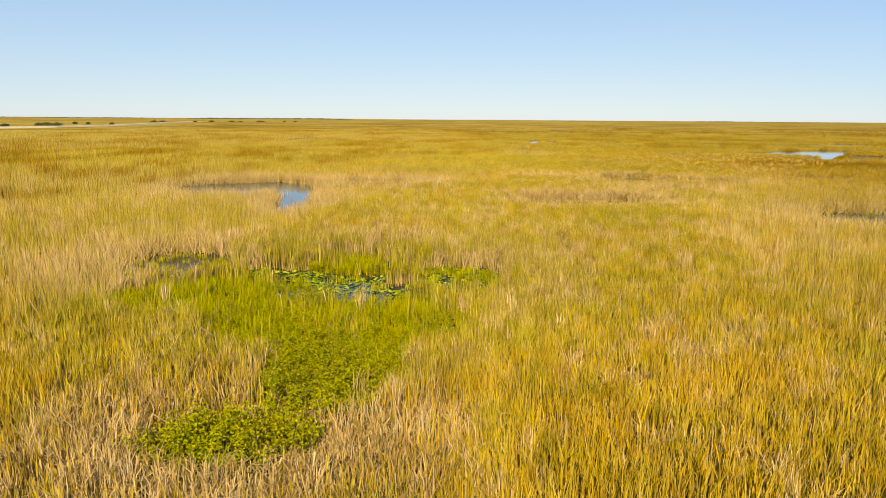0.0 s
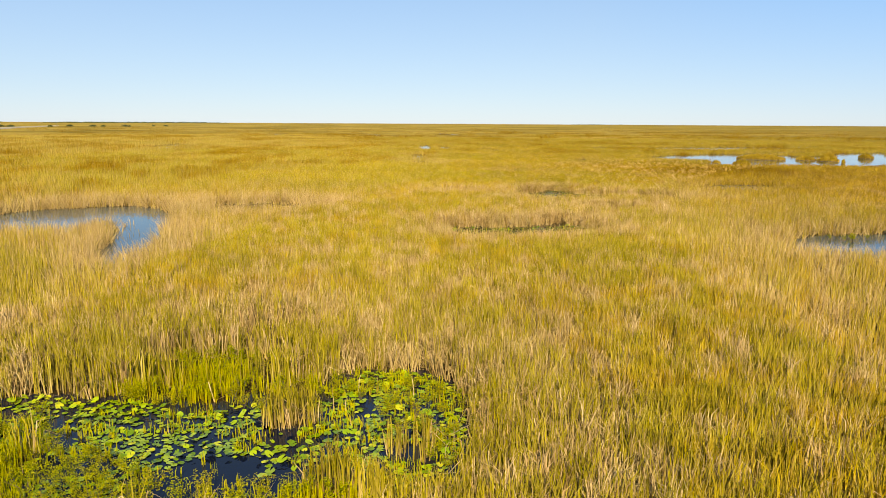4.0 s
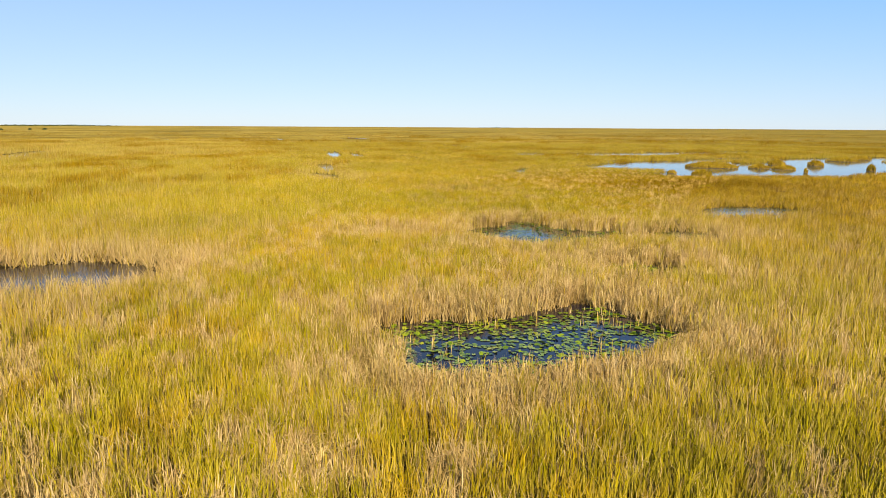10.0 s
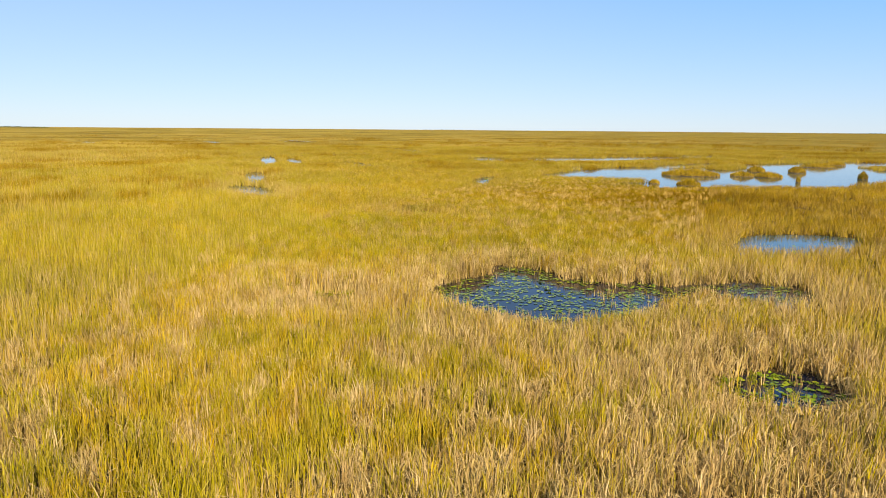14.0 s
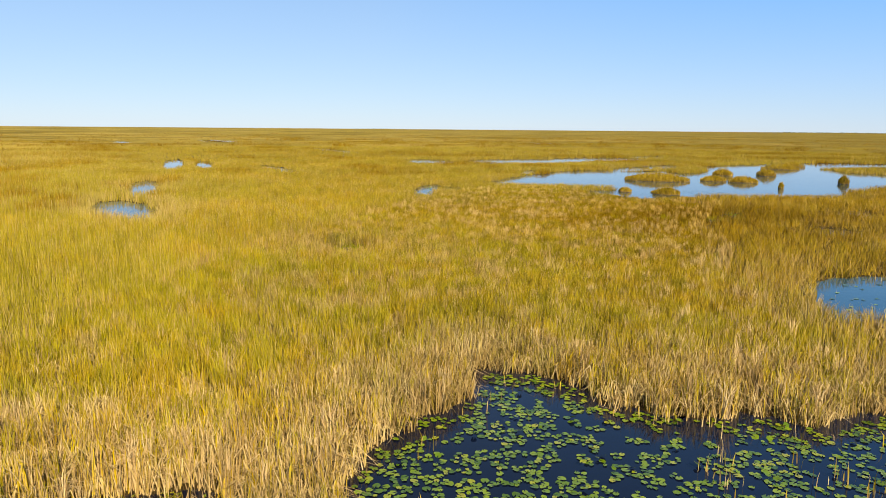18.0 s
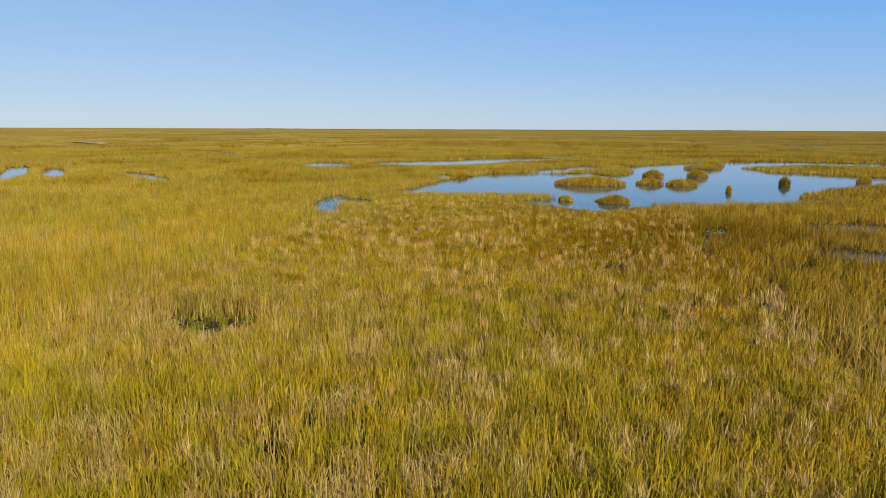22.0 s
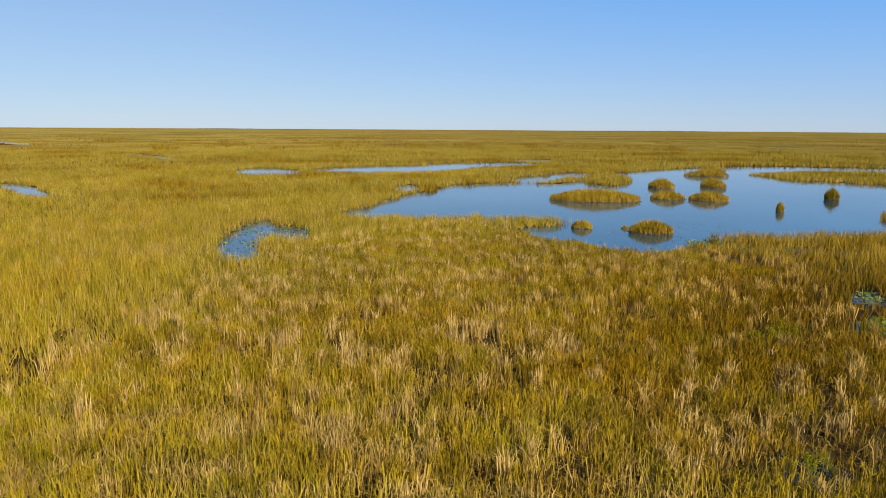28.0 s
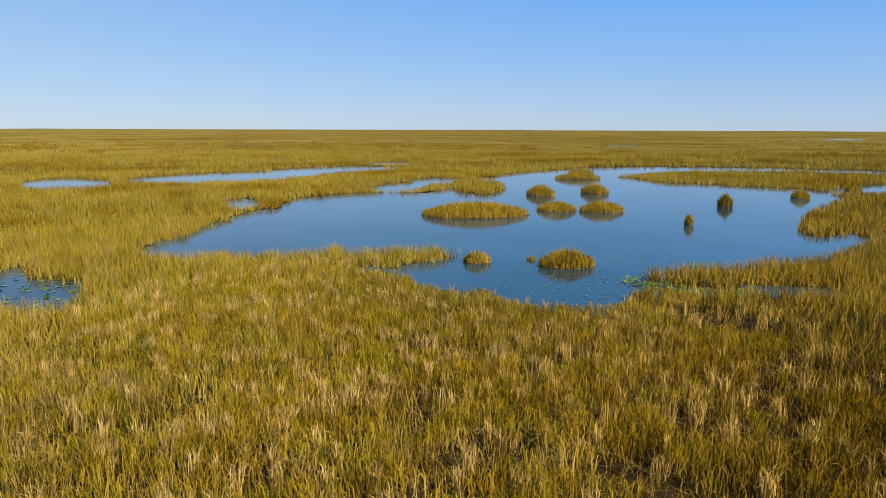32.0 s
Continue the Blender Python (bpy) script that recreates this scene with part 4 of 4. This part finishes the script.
def young_sedge(count):
    """Fresh blades that push up between the weeds."""
    x, y = -18 + 22 * rng.random(count), 14 + 30 * rng.random(count)
    d = np.full(count, 1e3)
    for o in WEEDS:
        d = np.minimum(d, oval(x, y, *o))
    keep = (d < 0.4) & (shore(x, y) > 0.1) & (wobble(x, y, 1.7, 70) * 0.6 + wobble(x, y, 0.5, 71) * 0.4 > 0.44)
    x, y = x[keep], y[keep]
    n = len(x)
    v, t, at = blades(x, y, np.zeros(n), 0.45 + 0.5 * rng.random(n), 0.03 * (0.7 + 0.6 * rng.random(n)), np.abs(rng.normal(0.1, 0.12, n)),
                      np.where(rng.random(n) < 0.12, 0.8, 0.05), 0.4 + 0.6 * rng.random(n), True)
    tagged(new("young_sedge", mesh_of("young_sedge", v, t, MAT_LEAF, at)), "fresh yellow-green sedge blades between marsh weeds", "sedge", kind="stuff")


young_sedge(60000)


# ---- far track, shrubs and tree line ----
def track():
    pts = [(-420, 330), (-330, 430), (-296, 520), (-300, 625), (-340, 800), (-382, 964), (-440, 1250)]
    verts, faces = [], []
    for k, (x, y) in enumerate(pts):
        ax, ay = pts[max(k - 1, 0)]
        bx, by = pts[min(k + 1, len(pts) - 1)]
        ln = math.hypot(bx - ax, by - ay)
        nx, ny = -(by - ay) / ln * 4, (bx - ax) / ln * 4
        verts += [(x - nx * 1.5, y - ny * 1.5, 0.0), (x - nx, y - ny, 1.9), (x + nx, y + ny, 1.9), (x + nx * 1.5, y + ny * 1.5, 0.0)]
        if k:
            o = k * 4
            faces += [(o - 4 + i, o - 3 + i, o + 1 + i, o + i) for i in range(3)]
    tagged(new("road_track", mesh_of("road_track", verts, faces, MAT_SAND)), "pale sandy track on a low bank through the marsh", "road", kind="structure")


track()


def shrub_meshes(k, wide, high):
    """Trunk with limbs, and a crown of many small leaf clumps."""
    r = np.random.default_rng(100 + k)
    wood_v, wood_t = [], []

    def limb(a, b, ra, rb):
        o = len(wood_v)
        for p, q in ((a, ra), (b, rb)):
            for i in range(5):
                t = i * math.tau / 5
                wood_v.append((p[0] + q * math.cos(t), p[1] + q * math.sin(t), p[2]))
        for i in range(5):
            j = (i + 1) % 5
            wood_t.extend([(o + i, o + j, o + 5 + j), (o + i, o + 5 + j, o + 5 + i)])
    limb((0, 0, 0), (0, 0, high * 0.45), 0.22, 0.13)
    for i in range(7):
        a = r.random() * math.tau
        limb((0, 0, high * (0.15 + 0.3 * r.random())), (wide * 0.4 * math.cos(a), wide * 0.4 * math.sin(a), high * (0.5 + 0.35 * r.random())), 0.10, 0.04)
    n = 900
    th, u = r.random(n) * math.tau, r.random(n) ** 0.6
    lump = 0.7 + 0.45 * np.sin(th * 3 + k) * r.random(n)
    x, y = wide * 0.5 * u * lump * np.cos(th), wide * 0.5 * u * lump * np.sin(th)
    z = high * (0.22 + (0.75 - 0.35 * u) * r.random(n) ** 0.8)
    d1, d2 = r.normal(0, 0.26, (n, 3)), r.normal(0, 0.26, (n, 3))
    c = np.stack([x, y, z], 1)
    v = np.stack([c - d1, c + d1, c + d2], 1).reshape(-1, 3)
    v[:, 2] = np.maximum(v[:, 2], 0.15)
    t = (np.arange(n) * 3)[:, None] + (0, 1, 2)
    return mesh_of("trunk", wood_v, wood_t, MAT_BARK), mesh_of("crown", v, t, MAT_SHRUB)


def shrubs():
    kinds = [shrub_meshes(0, 9, 3.6), shrub_meshes(1, 13, 4.2), shrub_meshes(2, 6, 3.4)]
    firsts = []
    for tr, cr in kinds:
        hub = tagged(new("shrub"), "dark green rounded shrub beside the far track", "shrub", "shrubs along the far track")
        part("trunk", tr, hub)
        part("crown", cr, hub)
        firsts.append(hub)
    spots = [(-352, 556, 0), (-362, 632, 1), (-352, 630, 1), (-372, 636, 0), (-357, 745, 2), (-430, 1060, 1), (-445, 1065, 1), (-405, 1130, 0),
             (-395, 1180, 1), (-352, 1150, 1), (-340, 1160, 0), (-310, 1190, 2), (-318, 1195, 1), (-288, 1250, 2), (-270, 1260, 0), (-390, 760, 2), (-420, 790, 2)]
    seen = set()
    for x, y, k in spots:
        m = Matrix.LocRotScale((x, y, 0), Euler((0, 0, (x * 7 + y) % 6.28)), None)
        if k in seen:
            copy_thing(firsts[k], m)
        else:
            seen.add(k)
            firsts[k].matrix_basis = m


shrubs()


def tree_line():
    """Far woods on the horizon, a ragged row of leaf clumps."""
    vs = []
    for bearing0, bearing1, dist, high, n in ((-21, -8, 3300, 7, 2600), (-36, -23, 3900, 3.5, 1800), (20, 24, 4300, 3, 400), (52, 60, 4400, 2.6, 600), (74, 80, 4400, 2.6, 500)):
        b = np.radians(bearing0 + (bearing1 - bearing0) * rng.random(n))
        r = dist + 160 * rng.random(n)
        x, y = 20 + r * np.sin(b), 60 + r * np.cos(b)
        top = high * (0.35 + 0.65 * wobble(x, y, 60, 18)) * np.clip(np.minimum(b - radians(bearing0), radians(bearing1) - b) * 30, 0.15, 1)
        z = top * rng.random(n)
        c = np.stack([x, y, z], 1)
        vs.append(np.stack([c + rng.normal(0, 3.2, (n, 3)) * (1, 1, 0.5) for _ in range(3)], 1).reshape(-1, 3))
    v = np.concatenate(vs)
    v[:, 2] = np.maximum(v[:, 2], 0)
    t = (np.arange(len(v) // 3) * 3)[:, None] + (0, 1, 2)
    tagged(new("far_woods", mesh_of("far_woods", v, t, MAT_SHRUB)), "dark low line of far woods on the horizon", "woods", kind="stuff")


tree_line()


# ---- dead straw ----
def dead_tussocks(count, each):
    """Mops of snapped, tangled dead stalks among the living reeds."""
    x, y = scatter(count, -32, 96, 10, 186, 0, 19)
    keep = (shore(x, y) > 0.25) & (wobble(x, y, 3.0, 50) * 0.5 + 0.5 * rng.random(len(x)) > 0.47 - 0.17 * np.clip((x + 0.1 * y - 32) / 45, 0, 1) + 0.05 * np.clip((y - 92) / 22, 0, 1))
    for o in WEEDS:
        keep &= (oval(x, y, *o) > 0) | (rng.random(len(x)) < 0.05)
    x, y = x[keep], y[keep]
    m = len(x)
    size = 0.10 + 0.22 * rng.random(m) ** 1.5
    along = np.clip((x + 0.1 * y - 32) / 45, 0, 1)
    high = (1.6 + 0.35 * rng.random(m)) * (1 - 0.36 * along)
    hue = 0.25 + 0.6 * rng.random(m) + 0.16 * along + 0.12 * np.clip((y - 108) / 25, 0, 1)
    k = np.repeat(np.arange(m), each)
    n = len(k)
    ang, r = rng.random(n) * math.tau, np.sqrt(rng.random(n)) * size[k]
    lean = np.clip(np.abs(rng.normal(0.26, 0.22, n)), 0.02, 0.8)
    v, t, at = blades(x[k] + r * np.cos(ang), y[k] + r * np.sin(ang), np.zeros(n), high[k] * (0.72 + 0.28 * rng.random(n)),
                      0.034 * (0.7 + 0.6 * rng.random(n)), lean, np.full(n, 0.95), np.zeros(n), True)
    at["tone"] = np.clip(np.repeat(hue[k], 5) + 0.5 * (np.repeat(rng.random(n), 5) - 0.5), 0, 1)
    at["rush_shade"] = np.repeat(0.7 * np.maximum(browner(x, y), 0.7 * np.clip((y - 108) / 25, 0, 1))[k], 5)
    tagged(new("dead_reeds", mesh_of("dead_reeds", v, t, MAT_REED, at)), "tangled tan clumps of snapped dead reed stalks", "reeds", kind="stuff")
    print("dead tussocks", m, len(t))


dead_tussocks(15000, 26)


# ---- fallen straw ----
def litter(count):
    x, y = scatter(count, -32, 95, 10, 180, 0, 17)
    s = shore(x, y)
    x, y = x[s > 0.2], y[s > 0.2]
    n = len(x)
    ang, ln = rng.random(n) * math.tau, 0.35 + 0.6 * rng.random(n)
    dx, dy, w = np.cos(ang) * ln, np.sin(ang) * ln, 0.012
    z = 0.03 + 0.3 * rng.random(n) ** 2
    v = np.stack([np.stack([x - dy / ln * w, y + dx / ln * w, z * 0], 1), np.stack([x + dy / ln * w, y - dx / ln * w, z * 0], 1),
                  np.stack([x + dx, y + dy, z], 1)], 1).reshape(-1, 3)
    v[:, 2] += 0.004
    t = (np.arange(n) * 3)[:, None] + (0, 1, 2)
    at = {"tone": np.repeat(rng.random(n), 3), "dry": np.ones(3 * n), "fresh": np.zeros(3 * n), "rush_shade": np.zeros(3 * n)}
    tagged(new("fallen_straw", mesh_of("fallen_straw", v, t, MAT_REED, at)), "fallen dry reed straw lying on the peat", "straw", kind="stuff")


litter(90000)
